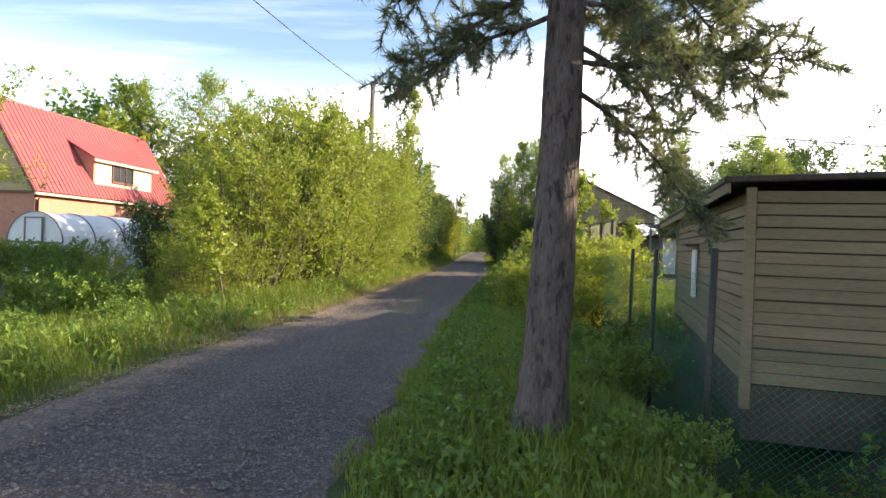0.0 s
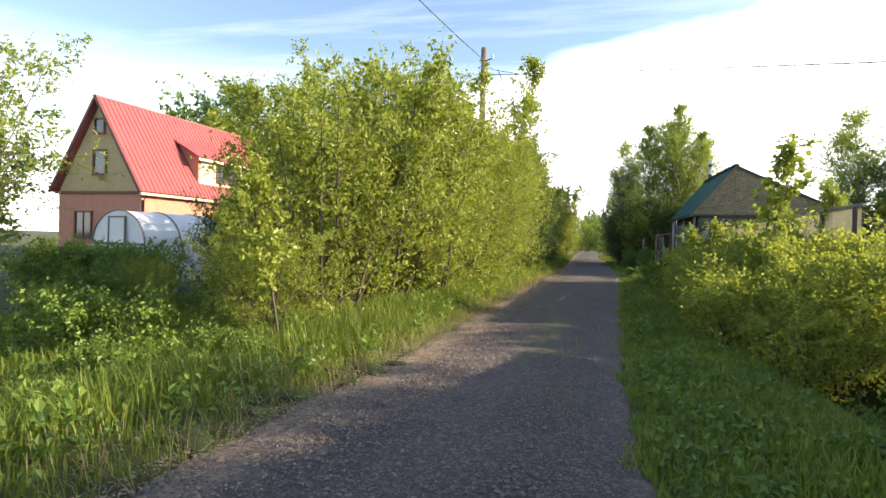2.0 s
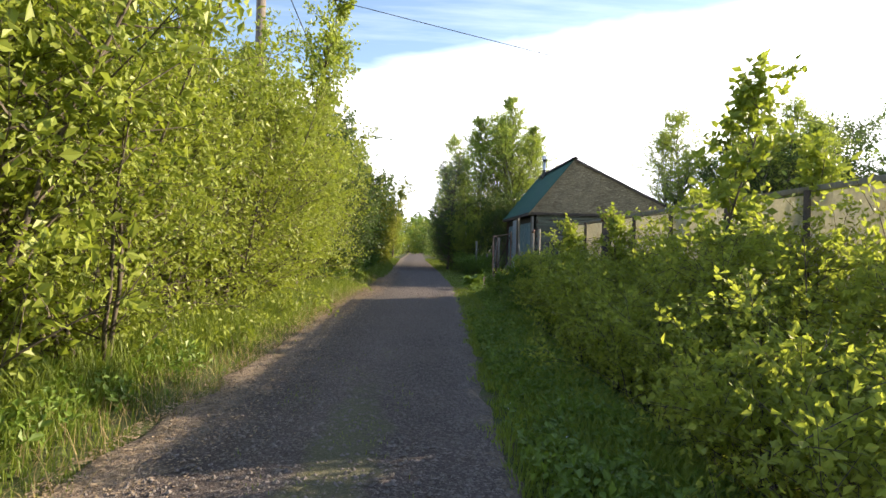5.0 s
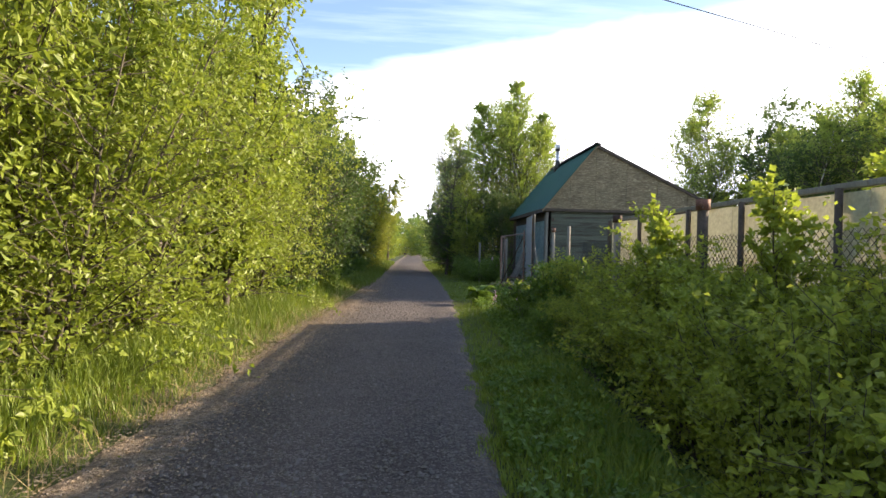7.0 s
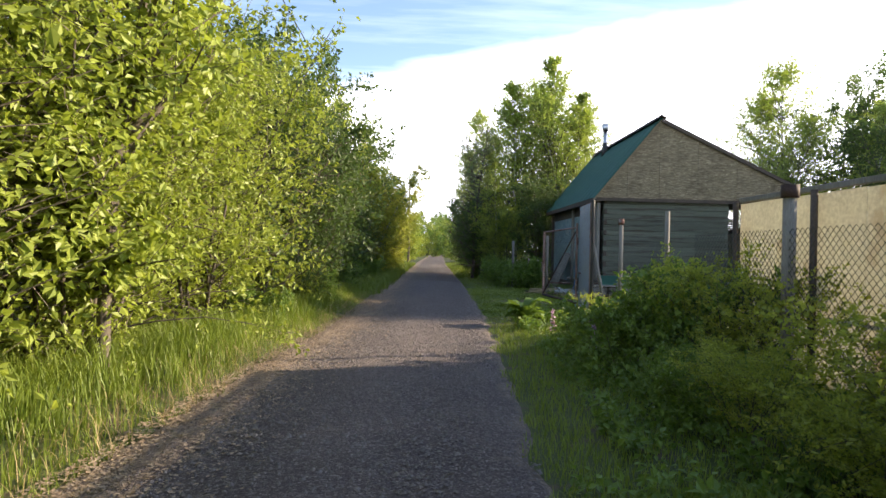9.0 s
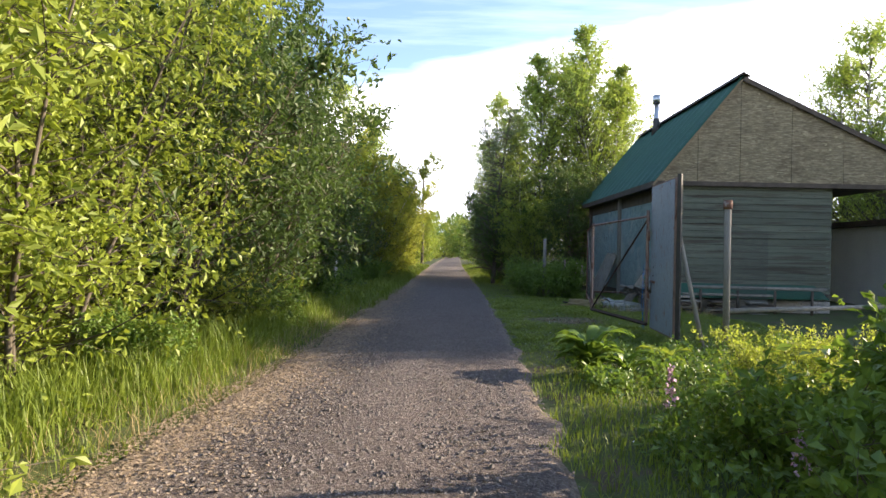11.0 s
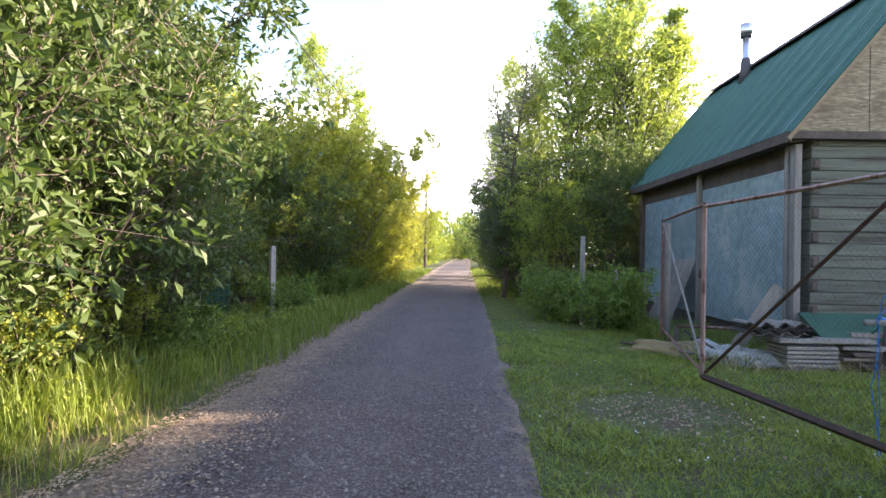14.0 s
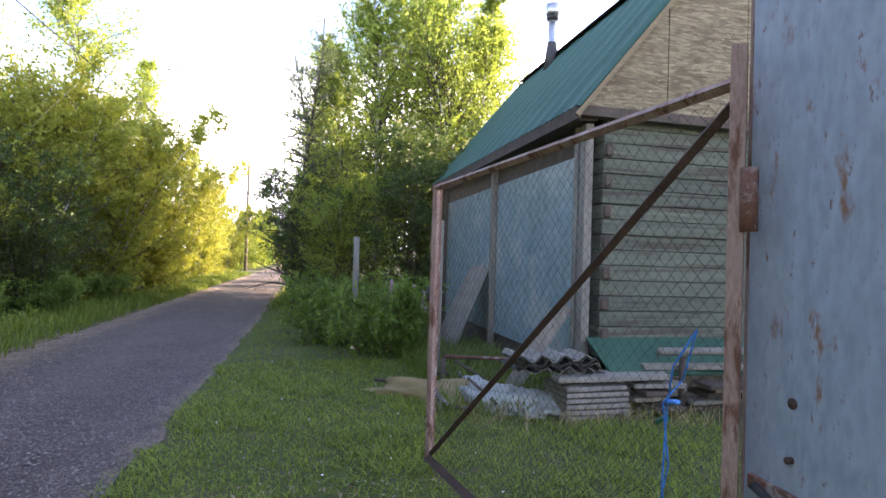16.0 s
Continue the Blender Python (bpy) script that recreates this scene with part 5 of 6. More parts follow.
P["pine0"] = plant("young_pine", 93, 8.2, 1.9, M["needle"], M["bark_pine"], "young dark green pine at the edge of the trees", "tree", 1, 110, 12, 10, 0.11, 0.14, 0.08, 0.1, "cone", rise=0.35, plain=True, group="young pines")

place = []
# left hedge
for x, y, s, k in ((-5.0, 10.6, .50, "lime0"), (-4.7, 12.0, .9, "cherry0"), (-5.5, 13.3, .95, "lime2"), (-4.6, 13.8, 1.25, "cherry0"), (-5.0, 14.6, 1.1, "lime0"), (-5.3, 15.6, 1.36, "lime1"),
                   (-4.5, 16.2, 1.1, "lime2"), (-3.9, 15.4, .8, "cherry0"), (-4.7, 17.9, 1.35, "lime0"), (-4.2, 19.2, 1.05, "lime1"), (-5.2, 19.9, 1.4, "lime2"), (-4.3, 21.2, 1.1, "lime0"),
                   (-5.0, 22.8, 1.3, "lime1"), (-4.2, 23.8, 1.1, "lime2"), (-4.9, 25.4, 1.35, "lime0"), (-4.1, 26.8, 1.2, "lime1"), (-4.8, 28.2, 1.35, "lime2"),
                   (-4.2, 29.4, 1.1, "grey1"), (-6.4, 18.0, 1.4, "lime0"), (-6.8, 21.5, 1.4, "lime2"), (-6.3, 25.0, 1.4, "lime1"),
                   (-4.8, 31.2, 1.2, "grey0"), (-4.1, 33.2, 1.15, "grey1"), (-3.8, 31.4, .95, "grey0"), (-3.8, 34.8, .8, "grey0"), (-5.2, 34.5, 1.4, "grey0"), (-4.9, 35.8, 1.0, "grey1"), (-6.0, 37.0, 1.25, "grey0"),
                   (-6.2, 39.0, .9, "grey0"), (-7.0, 32.5, 1.3, "lime1"), (-7.4, 35.5, 1.2, "grey1"), (-9.0, 15.8, .5, "grey1"), (-10.9, 19.6, .55, "grey0"), (-13.4, 11.9, 1.3, "lime1"), (-13.6, 10.6, 1.3, "lime2"),
                   (-11.6, 7.6, .9, "lime0"), (-6.6, 12.6, .42, "lime2"), (-8.0, 12.0, .3, "lime1"), (-7.0, 14.5, .5, "lime0")):
    place.append((x, y, zat(x, y), s, k))
place += [(-3.6, 23.4, -0.1, 1.0, "tall0"), (-4.3, 24.2, -0.1, .8, "tall0"), (-4.4, 9.9, -.2, .85, "sap0")]
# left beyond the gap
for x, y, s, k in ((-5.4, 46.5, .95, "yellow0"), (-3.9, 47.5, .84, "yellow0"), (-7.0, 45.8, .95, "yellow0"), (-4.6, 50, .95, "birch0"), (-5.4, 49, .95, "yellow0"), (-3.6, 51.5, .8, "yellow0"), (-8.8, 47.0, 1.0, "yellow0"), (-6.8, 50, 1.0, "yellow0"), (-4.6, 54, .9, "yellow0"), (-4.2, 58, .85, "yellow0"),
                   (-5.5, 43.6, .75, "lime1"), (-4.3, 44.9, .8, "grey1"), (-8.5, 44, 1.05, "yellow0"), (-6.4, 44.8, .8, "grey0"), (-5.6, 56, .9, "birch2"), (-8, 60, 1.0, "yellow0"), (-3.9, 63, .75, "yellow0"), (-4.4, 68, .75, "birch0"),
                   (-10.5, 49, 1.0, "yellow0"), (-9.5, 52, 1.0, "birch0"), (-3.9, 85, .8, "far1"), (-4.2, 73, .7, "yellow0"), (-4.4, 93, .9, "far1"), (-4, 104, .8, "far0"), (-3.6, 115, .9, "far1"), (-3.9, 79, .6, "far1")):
    place.append((x, y, zat(x, y), s * 1.1, k))
# right wood beyond the cabin
for x, y, s, k in ((1.75, 45.4, .8, "pine0"), (2.9, 45.0, .62, "birch2"), (3.9, 46.4, .9, "birch2"), (5.3, 47.5, 1.05, "birch2"), (4.3, 49.5, 1.0, "birch1"), (7.2, 47.4, .85, "birch2"), (8.8, 49.0, .85, "birch0"), (6.2, 46.4, .85, "birch1"), (6.6, 50, .95, "birch0"),
                   (2.4, 49.0, .85, "pine0"), (2.3, 53.5, .9, "pine0"), (3.0, 57, .75, "birch1"), (2.5, 62, .75, "pine0"), (3.0, 67, .7, "birch0"), (3.6, 52.5, .9, "birch0"),
                   (3.1, 43.6, .75, "lime2"), (2.6, 45.4, .7, "grey1"), (2.3, 48, .7, "grey0"), (2.4, 51, .65, "grey1"), (6.2, 45.0, .8, "grey0"), (4.5, 43.6, .72, "grey1"), (5.2, 44.4, .8, "grey0"),
                   (2.4, 56, .6, "grey0"), (2.6, 60, .6, "grey1"), (3.0, 74, .8, "far0"), (3.0, 82, .6, "far1"), (3.2, 90, .7, "far0"), (3.6, 100, .8, "far1"), (3.8, 112, .8, "far0"), (13.6, 40.5, .72, "birch1"), (15.4, 38.6, .75, "birch0"), (16.8, 41, .8, "pine0"), (17.5, 36.5, .75, "birch1")):
    place.append((x - (0.25 if x < 10 else 0), y, zat(x, y), s * (1.14 if x < 10 else 1), k))
# where the track bends away
for x, y, s, k in ((-1.5, 142, .8, "far0"), (1.5, 150, .8, "far1"), (-4, 146, .9, "far1"), (4.5, 140, .9, "far0"), (-2.2, 118, .75, "far1"), (2.4, 121, .8, "far0"), (0.2, 128, .8, "far1"), (-3.5, 124, .9, "far0"), (4.6, 128, 1.0, "far1"), (-6.5, 128, 1.0, "far1"), (7, 124, 1.0, "far0"), (-1.2, 133, 1.0, "far0"), (2.2, 136, 1.1, "far0"), (0, 165, 1.0, "farp"), (3, 160, 1.0, "farp"), (-3, 168, 1.1, "farp"), (-7, 155, 1.0, "far0"), (8, 150, 1.0, "far0")):
    place.append((x, y, zat(x, y), s, k))
# right-hand bushes along the ditch
for x, y, s, k in ((1.5, 11.0, .85, "low0"), (2.3, 11.6, .95, "low1"), (1.5, 12.0, 1.02, "low1"), (2.4, 12.6, 1.08, "low0"), (1.55, 13.4, 1.0, "low0"), (2.6, 14.2, 1.15, "low1"),
                   (1.6, 14.9, 1.0, "low1"), (2.0, 16.0, 1.15, "low0"), (2.9, 16.6, 1.1, "low1"), (2.1, 17.6, .9, "low1"), (3.1, 18.4, .95, "low0"),
                   (2.4, 19.0, .9, "low0"), (2.7, 15.4, 1.1, "low1"), (2.9, 13.0, 1.0, "low0"), (1.5, 17.0, .9, "low0"), (2.2, 18.6, 1.0, "low1"), (2.6, 20.9, .8, "low1"), (2.2, 18.9, .52, "cherry0"), (2.0, 17.5, .5, "cherry0"), (2.3, 20.0, .45, "cherry0"), (2.0, 20.9, .45, "low0"), (3.3, 22.0, .55, "low0"), (2.7, 23.9, .85, "low1"), (1.7, 21.9, .38, "low1"), (3.2, 20.4, .8, "low0"), (2.9, 25.9, .5, "low0")):
    place.append((x, y, zat(x, y) + (0.15 if abs(x - 1.95) < 0.6 else 0), s, k))
place += [(2.3, 16.0, -0.3, 1.3, "sap0"), (3.6, 16.1, -.1, .95, "sap0"), (3.3, 13.4, -.1, .75, "sap0"), (3.9, 19.2, -.1, .85, "sap0"), (2.0, 19.2, -.2, .72, "sap0"), (2.3, 18.0, -.2, .75, "sap0")]
for x, y, s, k in ((1.6, 23.9, .75, "rasp0"), (2.2, 24.6, .95, "rasp1"), (1.8, 25.6, .5, "rasp1"), (2.95, 24.9, 1.0, "rasp0"), (1.6, 22.4, .45, "rasp0"), (2.2, 26.4, .5, "low0"),
                   (2.8, 27.6, .45, "rasp0"), (2.1, 22.9, .45, "rasp1"), (-14.9, 17.6, 1.15, "rasp0"), (-13.7, 17.9, 1.1, "rasp1"), (-15.9, 17.3, 1.1, "rasp0"), (-12.6, 17.2, 1.1, "rasp1"), (-13.9, 15.2, .8, "rasp0"), (-10.5, 13.5, .8, "rasp1"), (-8.5, 10.8, .7, "rasp0"), (-11.2, 15.6, .8, "rasp0"), (2.75, 38.6, .95, "rasp0"), (2.2, 39.6, .85, "rasp1"), (3.1, 39.9, .9, "rasp0"), (2.5, 41.2, .9, "rasp1"),
                   (2.05, 3.85, .38, "rasp0"), (2.5, 3.55, .4, "rasp1"), (3.0, 3.3, .35, "rasp0"), (1.45, 5.5, .5, "rasp1"), (1.5, 7.3, .55, "rasp0"), (1.75, 9.0, .6, "rasp1"), (1.2, 3.5, .3, "rasp1"),
                   (-5.2, 8.4, .5, "rasp0"), (-6.4, 9.4, .8, "rasp1"), (-5.9, 7.1, .45, "rasp1"), (-7.4, 6.2, .5, "rasp0"), (-4.4, 8.9, .4, "rasp1"),
                   (-4.1, 29.8, .85, "low0"), (-4.4, 31.6, .95, "low1"), (-4.2, 32.8, .85, "low0"), (-4.0, 34.3, .8, "low1"), (-3.6, 40.5, .7, "rasp0"), (-4.2, 42, .8, "rasp1"), (-3.5, 44, .8, "rasp0"), (-3.3, 47, .7, "rasp1"), (-3.3, 27.5, .6, "rasp0"), (-3.4, 31, .7, "rasp1"), (-3.3, 34.5, .6, "rasp0")):
    place.append((x, y, zat(x, y), s, k))
# trees all round the gardens; some stand unseen, added to shade track and hedge
for i in range(36):
    a = rg.uniform(0, 2 * np.pi)
    d = rg.uniform(60, 110)
    x, y = d * math.cos(a), 30 + d * math.sin(a)
    if abs(x) < 12 or y < -30:
        continue
    place.append((x, y, -.3, rg.uniform(0.8, 1.25) * (1.3 if x < 0 else 1.1), ("far0", "far1", "farp", "far0")[i % 4]))
for x, y, s, k in ((-31.8, 43.5, 1.85, "far1"), (-35, 44.5, 1.5, "far0"), (-28.5, 46, 1.45, "far1"), (-26, 50, 1.3, "far0"), (-33.2, 47, 1.9, "far0"), (-30, 43.5, 1.55, "far1"), (-20, 52, 1.4, "far1"), (-16, 48, 1.3, "far0"), (-20, 38, .8, "far1"), (-13, 42, 1.1, "far0"),
                   (-12, 30, .8, "far0"), (-11, 36, .9, "far1"), (-36, 30, 1.2, "far0"), (-34, 22, .9, "far1"), (19, 46, .9, "far1"), (23, 48, 1.2, "far0"), (34, 44, 1.0, "farp"), (17, 40, .75, "far1"),
                   (28, 36, .75, "far1"), (30, 30, .75, "far0"), (24, 25, .55, "far1"), (32, 18, .7, "far0"), (27, 13, .6, "far0"), (35, 24, .8, "far0"), (30, 8, .7, "far1"),
                   # x 7 to 16, y below 13: unseen trees, added to shade the track
                   (9.8, 2.5, .75, "far0"), (10.5, 5.0, .65, "far1"), (9.6, 7.0, .62, "far0"), (9.3, 9.8, .62, "far0"), (12.5, 8.0, .75, "far0"), (26, 37, 1.2, "far0"), (30, 38.5, 1.3, "far1"), (8.7, 6.0, .75, "grey0"), (8.9, 8.2, .8, "grey1"), (9.6, 10.3, 1.0, "grey0"), (9.9, 12.0, .8, "grey1"), (8.4, 3.2, 1.0, "grey1"), (8.8, 1.0, .9, "grey0"), (11.5, 3.6, 1.25, "grey0"), (11.9, 6.6, 1.25, "grey1"), (11.8, 9.0, 1.15, "grey0"), (11.2, 0.6, 1.1, "grey1"), (20.5, 39.6, 1.9, "grey1"), (19.2, 42.4, 1.9, "grey0"), (-25, 47, 1.6, "birch0"), (-28, 46, 1.55, "birch1"), (-22.3, 47.5, 1.35, "birch0"), (17.5, 28, .5, "birch0"), (16, 33, .8, "birch0"), (13.8, 43.0, .95, "birch1"), (15.6, 43.5, 1.05, "birch0"), (14.6, 34.6, .72, "birch1"), (16.5, 35.2, .9, "birch0"), (11, 0, .9, "far0"), (8.5, 4.0, .5, "far1"), (15.2, 35.0, 1.25, "grey0"), (17.4, 34.4, 1.3, "grey1"), (19.5, 35.2, 1.35, "grey0"), (14.6, 33.4, .8, "grey0"), (12, -1, 1.0, "far1"), (11, -4, 1.0, "far0"),
                   (-14, -6, .9, "far0"), (12, -8, 1.0, "farp"), (7, -6, .8, "far0"), (16, 2, .9, "far0")):
    place.append((x, y, -.3, s, k))
place = [(x, y, z, s * 0.82 if k[:4] == "lime" else s, k) for x, y, z, s, k in place]
scatter(P, place, rg)


# ---- grass ----
def grass(name, n, xr, yr, length, seed, mat, label, dens=None, width=0.006, bend=0.45, in_road=False):
    rng = np.random.default_rng(seed)
    x = rng.uniform(*xr, n)
    y = rng.uniform(*yr, n)
    rag = 0.07 * np.sin(y * 3.1) + 0.06 * np.sin(y * 7.7 + x * 3) + 0.04 * np.sin(y * 17)
    keep = (x > road_right(y) + rag) | (x < road_left(y) + rag)
    if in_road:
        keep = np.sin(x * 7 + y) * np.sin(y * 3.1) > 0.1
    if dens is not None:
        keep &= rng.random(n) < dens(x, y)
    x, y = x[keep], y[keep]
    n = len(x)
    z = ground_z(x, y) - 0.01 + (0.05 if in_road else 0)
    ln = length(x, y) * rng.uniform(0.5, 1.15, n)
    a = rng.uniform(0, 2 * np.pi, n)
    tilt = rng.uniform(0.05, bend, n)
    d = np.stack([np.cos(a) * tilt, np.sin(a) * tilt, np.ones(n)], 1)
    s = np.stack([-np.sin(a), np.cos(a), 0 * a], 1) * (width * (0.6 + ln * 1.5))[:, None]
    p = np.stack([x, y, z], 1)
    q = p + d * (ln * 0.55)[:, None]
    d2 = d * [2.4, 2.4, 0.85]
    t = q + d2 * (ln * 0.45)[:, None]
    v = np.stack([p - s, p + s, q - s * 0.8, q + s * 0.8, t], 1).reshape(-1, 3)
    b = np.arange(n)[:, None] * 5
    return build(name, v, [np.concatenate([b + [[0, 1, 3]], b + [[0, 3, 2]], b + [[2, 3, 4]]])], mat, None, label, kind="stuff")


left_len = lambda x, y: 0.10 + (0.28 + 0.12 * ease(y, 8, 12)) * ease(road_left(y) - x, 0.05, 0.9)
right_len = lambda x, y: 0.10 + 0.10 * ease(x - road_right(y), 0.2, 1.2) * (y < 26)
tuft = lambda x, y: 0.25 + 0.75 * (np.sin(x * 5.1 + np.sin(y * 3.3) * 2) * np.sin(y * 4.3 + x) > -0.3)
grass("tall_grass", 120000, (-6.5, -2.2), (1.5, 34), left_len, 1, M["grass"], "tall sunlit green verge grass", tuft, 0.0042)
grass("tall_grass", 30000, (-10, -5), (2, 16), lambda x, y: 0.28 + 0 * x, 2, M["grass"], "tall green meadow grass", tuft, 0.009)
grass("tall_grass", 30000, (-5.5, -1.8), (34, 70), lambda x, y: 0.3 + 0 * x, 3, M["grass"], "green verge grass", None, 0.009)
grass("verge_grass", 90000, (-0.8, 1.35), (1.2, 21), right_len, 4, M["lawn"], "short lush green verge grass", None, 0.006)
grass("verge_grass", 85000, (0.1, 4.4), (21, 46), lambda x, y: 0.05 + 0.06 * (y < 28), 5, M["lawn"], "short trampled lawn grass by the gate", lambda x, y: ((x - 1.9) / 0.75) ** 2 + ((y - 32.9) / 0.8) ** 2 > 0.7 + 0.5 * np.sin(x * 9) * np.sin(y * 11), 0.005)
grass("verge_grass", 15000, (0.6, 3.4), (46, 75), lambda x, y: 0.22 + 0 * x, 6, M["grass"], "green verge grass", None, 0.01)
grass("garden_grass", 30000, (2.2, 9), (2, 21), lambda x, y: 0.22 + 0 * x, 7, M["grass"], "garden grass", lambda x, y: x > 3.0, 0.008)
grass("dry_grass", 13000, (-5.5, -2.2), (6, 34), lambda x, y: 0.28 + 0 * x, 8, M["grass_dry"], "dry straw stalks in the verge", lambda x, y: np.exp(-np.maximum(road_left(y) - x, 0) * 1.2), 0.0022, 1.4)


# ---- loose stones and leaf litter on the track ----
def pebbles(n, seed, yr):
    rng = np.random.default_rng(seed)
    y = rng.uniform(*yr, n)
    u = rng.random(n)
    l_, r_ = road_left(y), road_right(y)
    x = l_ + (r_ - l_) * u
    z = 0.012 + 0.03 * np.sin(np.pi * u)
    base = np.array([(1, 0, 0), (0.3, 0.95, 0), (-0.8, 0.6, 0), (-0.8, -0.6, 0), (0.3, -0.95, 0), (0.1, 0, 0.75)], float)
    s = (0.004 + 0.015 * rng.random((n, 1, 1)) ** 2) * rng.uniform(0.7, 1.3, (n, 1, 3))
    a = rng.uniform(0, 6.28, n)
    c, sn = np.cos(a), np.sin(a)
    v = base[None] * s * rng.uniform(0.75, 1.25, (n, 6, 3))
    v = np.stack([v[..., 0] * c[:, None] - v[..., 1] * sn[:, None], v[..., 0] * sn[:, None] + v[..., 1] * c[:, None], v[..., 2]], -1)
    v += np.stack([x, y, z], 1)[:, None]
    f = np.array([(k, (k + 1) % 5, 5) for k in range(5)])
    build("loose_gravel", v.reshape(-1, 3), [(f[None] + (np.arange(n) * 6)[:, None, None]).reshape(-1, 3)], M["stone"], None, "loose grey gravel on the track", kind="stuff")


pebbles(60000, 1, (2, 42))


def litter(n, seed, yr, size=0.03):
    rng = np.random.default_rng(seed)
    y = rng.uniform(*yr, n)
    x = road_left(y) - 0.15 + np.abs(rng.normal(size=n)) * 0.45
    p = np.stack([x, y, 0.034 + 0 * x], 1)
    v, f = leaves(rng, p, size, 0.6, None, 6.0)
    v = v.reshape(-1, 4, 3)
    v[..., 2] = np.maximum((v[..., 2] - 0.03) * 0.35 + 0.036, 0.03)
    build("leaf_litter", v.reshape(-1, 3), [f], M["litter"], None, "dry brown leaf litter along the track's edge", kind="stuff")


litter(30000, 2, (2, 45))
litter(9000, 5, (20, 40), 0.042)


def weeds(n, xr, yr, hi, size, seed, mat, label, dens=None):
    """A carpet of broad-leaved weeds in uneven clumps."""
    rng = np.random.default_rng(seed)
    c = int(n / 60)
    cxy = np.stack([rng.uniform(*xr, c), rng.uniform(*yr, c)], 1)
    rad = rng.uniform(0.1, 0.32, c)
    hh = hi * rng.uniform(0.4, 1.2, c)
    w = rng.integers(0, c, n)
    off = rng.normal(size=(n, 2)) * rad[w, None] * 0.6
    x, y = (cxy[w] + off).T
    keep = (x > road_right(y) + 0.1) | (x < road_left(y) - 0.3)
    if dens is not None:
        keep &= dens(x, y)
    x, y, w, off = x[keep], y[keep], w[keep], off[keep]
    dome = np.clip(1 - (off ** 2).sum(1) / (rad[w] * 1.3) ** 2, 0.1, 1)
    z = ground_z(x, y) + hh[w] * dome * rng.uniform(0.35, 1.0, len(x))
    v, f = leaves(rng, np.stack([x, y, z], 1), size, 0.6, None, 1.6)
    build("weeds", v, [f], mat, None, label, kind="stuff")


weeds(52000, (-9.5, -2.7), (1.5, 16), 0.42, 0.075, 21, M["leaf_green"], "broad-leaved green weeds on the verge")
weeds(14000, (-5.5, -2.9), (16, 45), 0.4, 0.075, 22, M["leaf_lime"], "sunlit weeds along the hedge foot")
weeds(42000, (-0.5, 1.3), (1.5, 21), 0.2, 0.06, 23, M["leaf_green"], "low broad-leaved weeds in the verge grass")
weeds(26000, (0.6, 4.0), (20.5, 31), 0.28, 0.065, 24, M["leaf_green"], "weeds and nettles by the fence posts", lambda x, y: (x > road_right(y) + 0.5) & (y < 29.5))
weeds(20000, (2.9, 8), (3, 21), 0.4, 0.08, 25, M["leaf_green"], "garden weeds")


# ---- big-leaved dock and lupins ----
def rosette(name, at, n, size, height, seed, label, category, mat):
    """Long arching leaves, each with its own curve and midrib fold, on short stalks."""
    rng = np.random.default_rng(seed)
    e = thing(name, (*at, float(ground_z(*at))), label, category)
    for i in range(n):
        a = rng.uniform(0, 2 * np.pi)
        ln, wd = size * rng.uniform(0.6, 1.15), size * 0.17 * rng.uniform(0.8, 1.2)
        up_, m = rng.uniform(0.95, 1.5), 8
        hz = height * rng.uniform(0.0, 0.55)
        V = []
        for k in range(m + 1):
            t = k / m
            r = ln * t * math.cos(up_ - 0.9 * t * t)
            z = hz + ln * t * math.sin(up_ - 0.8 * t * t)
            w = wd * math.sin(math.pi * min(1, 0.04 + t * 0.96)) ** 0.8 + 0.004
            rip = 0.012 * math.sin(k * 2.3 + i)
            for s_, dz in ((-1, 0.025 + rip), (0, 0), (1, 0.025 - rip)):
                V.append((0.05 + r, w * s_, z + dz))
        V = np.array(V)
        c, s_ = math.cos(a), math.sin(a)
        V = np.stack([V[:, 0] * c - V[:, 1] * s_, V[:, 0] * s_ + V[:, 1] * c, V[:, 2]], 1)
        build("leaf", V, [grid_faces(3, m + 1)], mat, e, smooth=True)
    rod("stalk", [(0, 0, -0.02), (0.02, 0.01, height * 0.75)], 0.012, mat, e, 6)
    return e


rosette("dock_plant", (1.2, 28.15), 40, 0.38, 0.5, 3, "large-leaved green dock plant beside the gravel track", "plant", M["leaf_green"])
rosette("dock_plant", (1.55, 28.0), 16, 0.28, 0.25, 4, "smaller large-leaved dock plant in the verge", "plant", M["leaf_green"])
rosette("dock_plant", (2.1, 28.4), 14, 0.26, 0.25, 5, "small broad-leaved plant in trampled grass", "plant", M["leaf_lime"])
M["lupin"] = material("lupin_petal", (0.4, 0.16, 0.3), (0.75, 0.55, 0.65), 30, 0.6, 50, 0)
for i, (x, y) in enumerate(((3.15, 38.2), (3.3, 38.35), (3.0, 38.5), (3.4, 38.1), (1.5, 25.0), (1.2, 26.0))):
    e = thing("lupin", (x, y, 0), "pink and white lupin flower spike above green leaves", "flower", "lupins")
    h_ = (0.75 if i < 4 else 0.15) + 0.07 * (i % 3)
    rod("stem", [(0, 0, -0.02), (0.02, 0.0, h_)], 0.006, M["leaf_green"], e, 5)
    rng_ = np.random.default_rng(i)
    tt = rng_.random(90)
    aa = rng_.uniform(0, 6.28, 90)
    rr_ = 0.045 * (1.05 - tt)
    p = np.stack([rr_ * np.cos(aa) + 0.02, rr_ * np.sin(aa), h_ - 0.05 + tt * 0.3], 1)
    v, f = leaves(rng_, p, 0.03, 0.8, None, 0.2)
    build("blossom", v, [f], M["lupin"], e, "pink and white blossom")


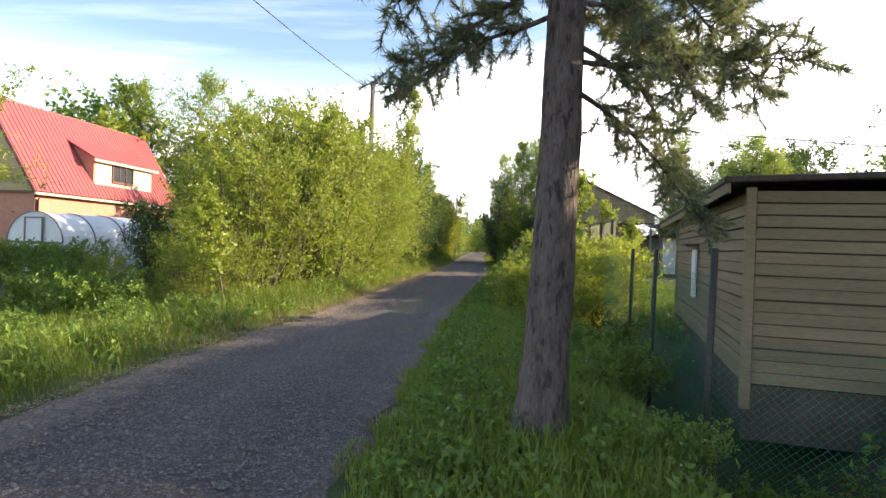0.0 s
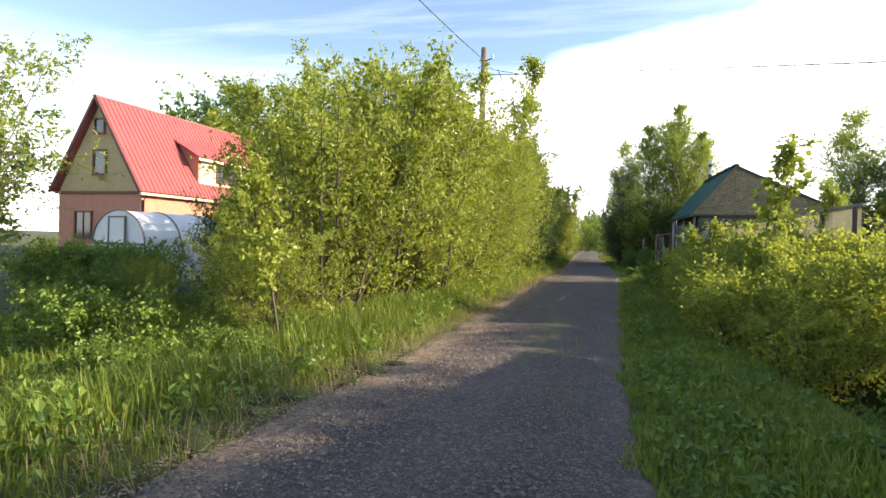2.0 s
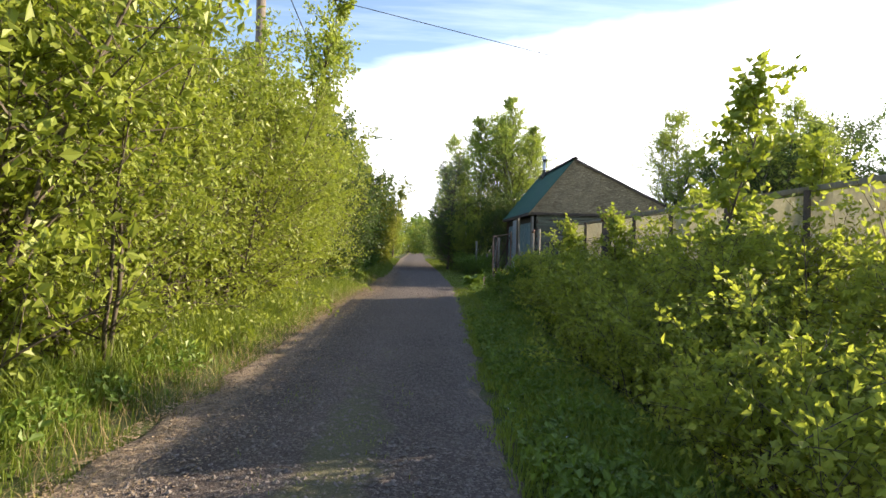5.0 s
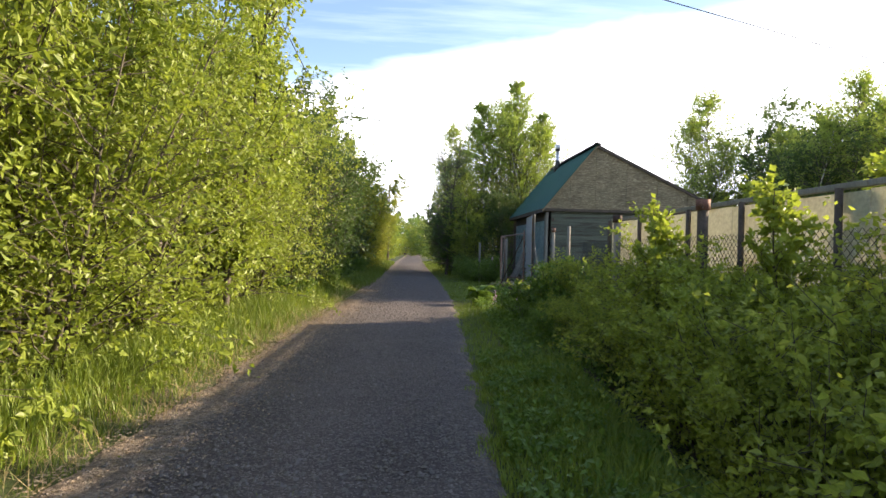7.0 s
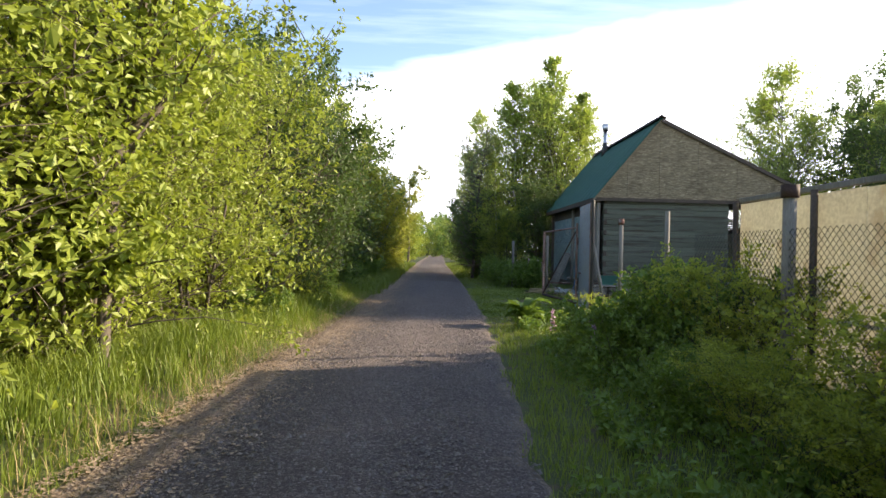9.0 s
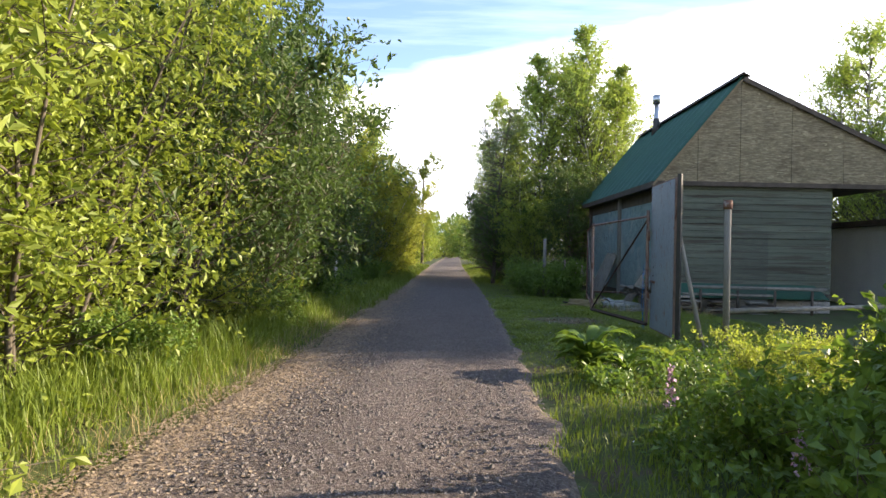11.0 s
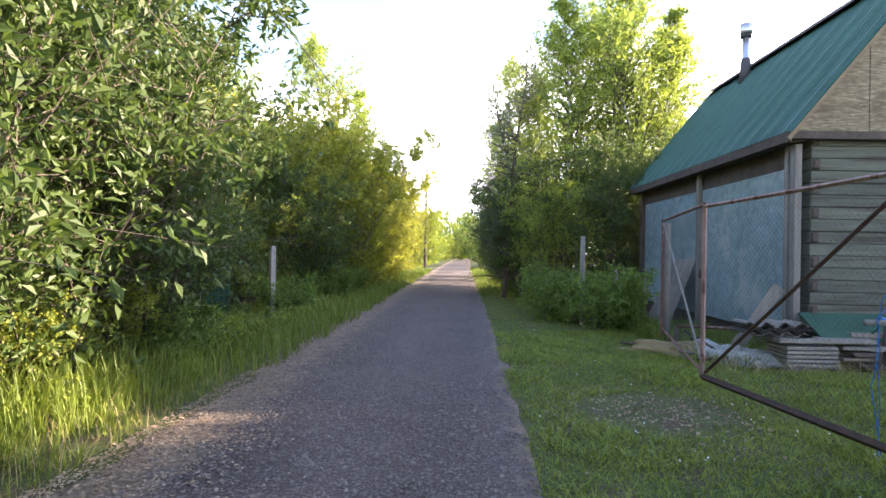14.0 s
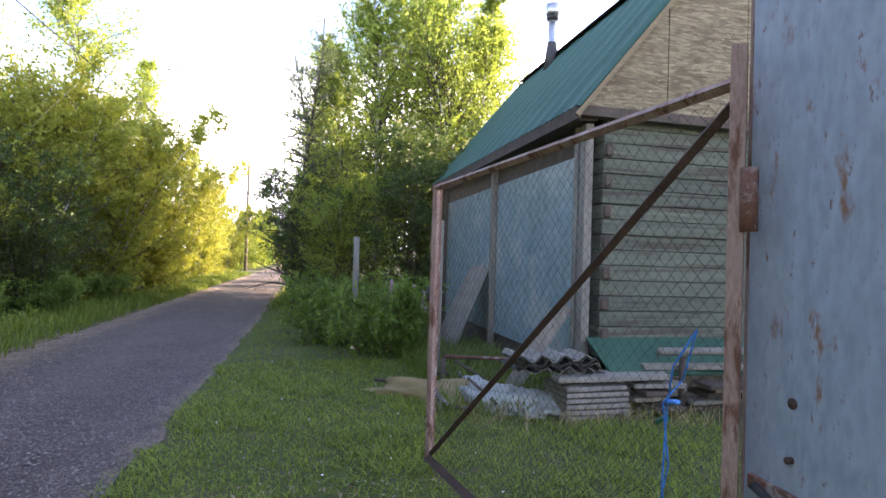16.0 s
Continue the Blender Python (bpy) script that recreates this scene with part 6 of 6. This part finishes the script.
def flecks(name, n, at, spread, size, mat, label, seed, lift=0.045):
    rng = np.random.default_rng(seed)
    x, y = at[0] + rng.normal(size=n) * spread[0], at[1] + rng.normal(size=n) * spread[1]
    keep = x > road_right(y) + 0.1
    x, y = x[keep], y[keep]
    v, f = leaves(rng, np.stack([x, y, ground_z(x, y) + lift * rng.random(len(x))], 1), size, 0.8, None, 5.0)
    build(name, v, [f], mat, None, label, kind="stuff")


flecks("leaf_litter", 1300, (1.9, 32.9), (0.45, 0.5), 0.035, M["litter"], "dry brown litter on a worn patch of lawn", 31, 0.01)
grass("verge_grass", 70000, (0.6, 5.6), (29.5, 38), lambda x, y: 0.045 + 0.03 * (np.sin(x * 3.3 + y) * np.sin(y * 2.7) > 0.2), 15, M["lawn"], "dense lawn grass by the gate", lambda x, y: (((x - 1.9) / 0.75) ** 2 + ((y - 32.9) / 0.8) ** 2 > 0.9) & ((y < 35.7) | (x < 4.7)), 0.0065, 1.5)
grass("tall_grass", 5000, (3.1, 4.7), (35.2, 39.5), lambda x, y: 0.24 + 0 * x, 16, M["grass"], "rank grass along the porch", None, 0.006, 0.9)
grass("dry_grass", 700, (3.2, 5.6), (34.6, 36.0), lambda x, y: 0.2 + 0 * x, 17, M["grass_dry"], "dry stalks round the board stack", None, 0.004, 1.6)
flecks("daisies", 260, (2.0, 31.5), (1.0, 3.5), 0.02, M["white"], "tiny white petals strewn over the lawn", 32, 0.08)
flecks("daisies", 120, (0.5, 8), (0.6, 5), 0.018, M["white"], "tiny white flowers in the verge grass", 33, 0.15)


def clods(n, seed):
    """Dried turf lumps along the track's left edge."""
    rng = np.random.default_rng(seed)
    for i in range(n):
        y = rng.uniform(5.5, 9.5)
        x = float(road_left(y)) - rng.uniform(-0.1, 0.45)
        e = thing("turf_clod", (x, y, 0.01), "dry brown lump of turf at the track's edge", "clod", "turf clods")
        bm = bmesh.new()
        bmesh.ops.create_icosphere(bm, subdivisions=2, radius=1.0)
        sc = rng.uniform(0.05, 0.12)
        for v in bm.verts:
            q = v.co * (1 + 0.5 * noise.noise(v.co * 2 + Vector((i, 0, 0))))
            v.co = Vector((q.x * sc * 1.4, q.y * sc, max(q.z, -0.2) * sc * 0.55))
        part("lump", bm, M["ground"], e)


clods(18, 41)
grass("track_grass", 2600, (-2.0, -0.9), (8, 17), lambda x, y: 0.045 + 0 * x, 42, M["lawn"], "sparse low grass in the middle of the track", None, 0.004, in_road=True)
grass("dry_grass", 14000, (-3.8, -1.7), (6, 40), lambda x, y: 0.16 + 0 * x, 43, M["grass_dry"], "flattened straw at the track's left edge", lambda x, y: np.exp(-np.abs(road_left(y) - 0.1 - x) * 3.5), 0.0028, 2.6)
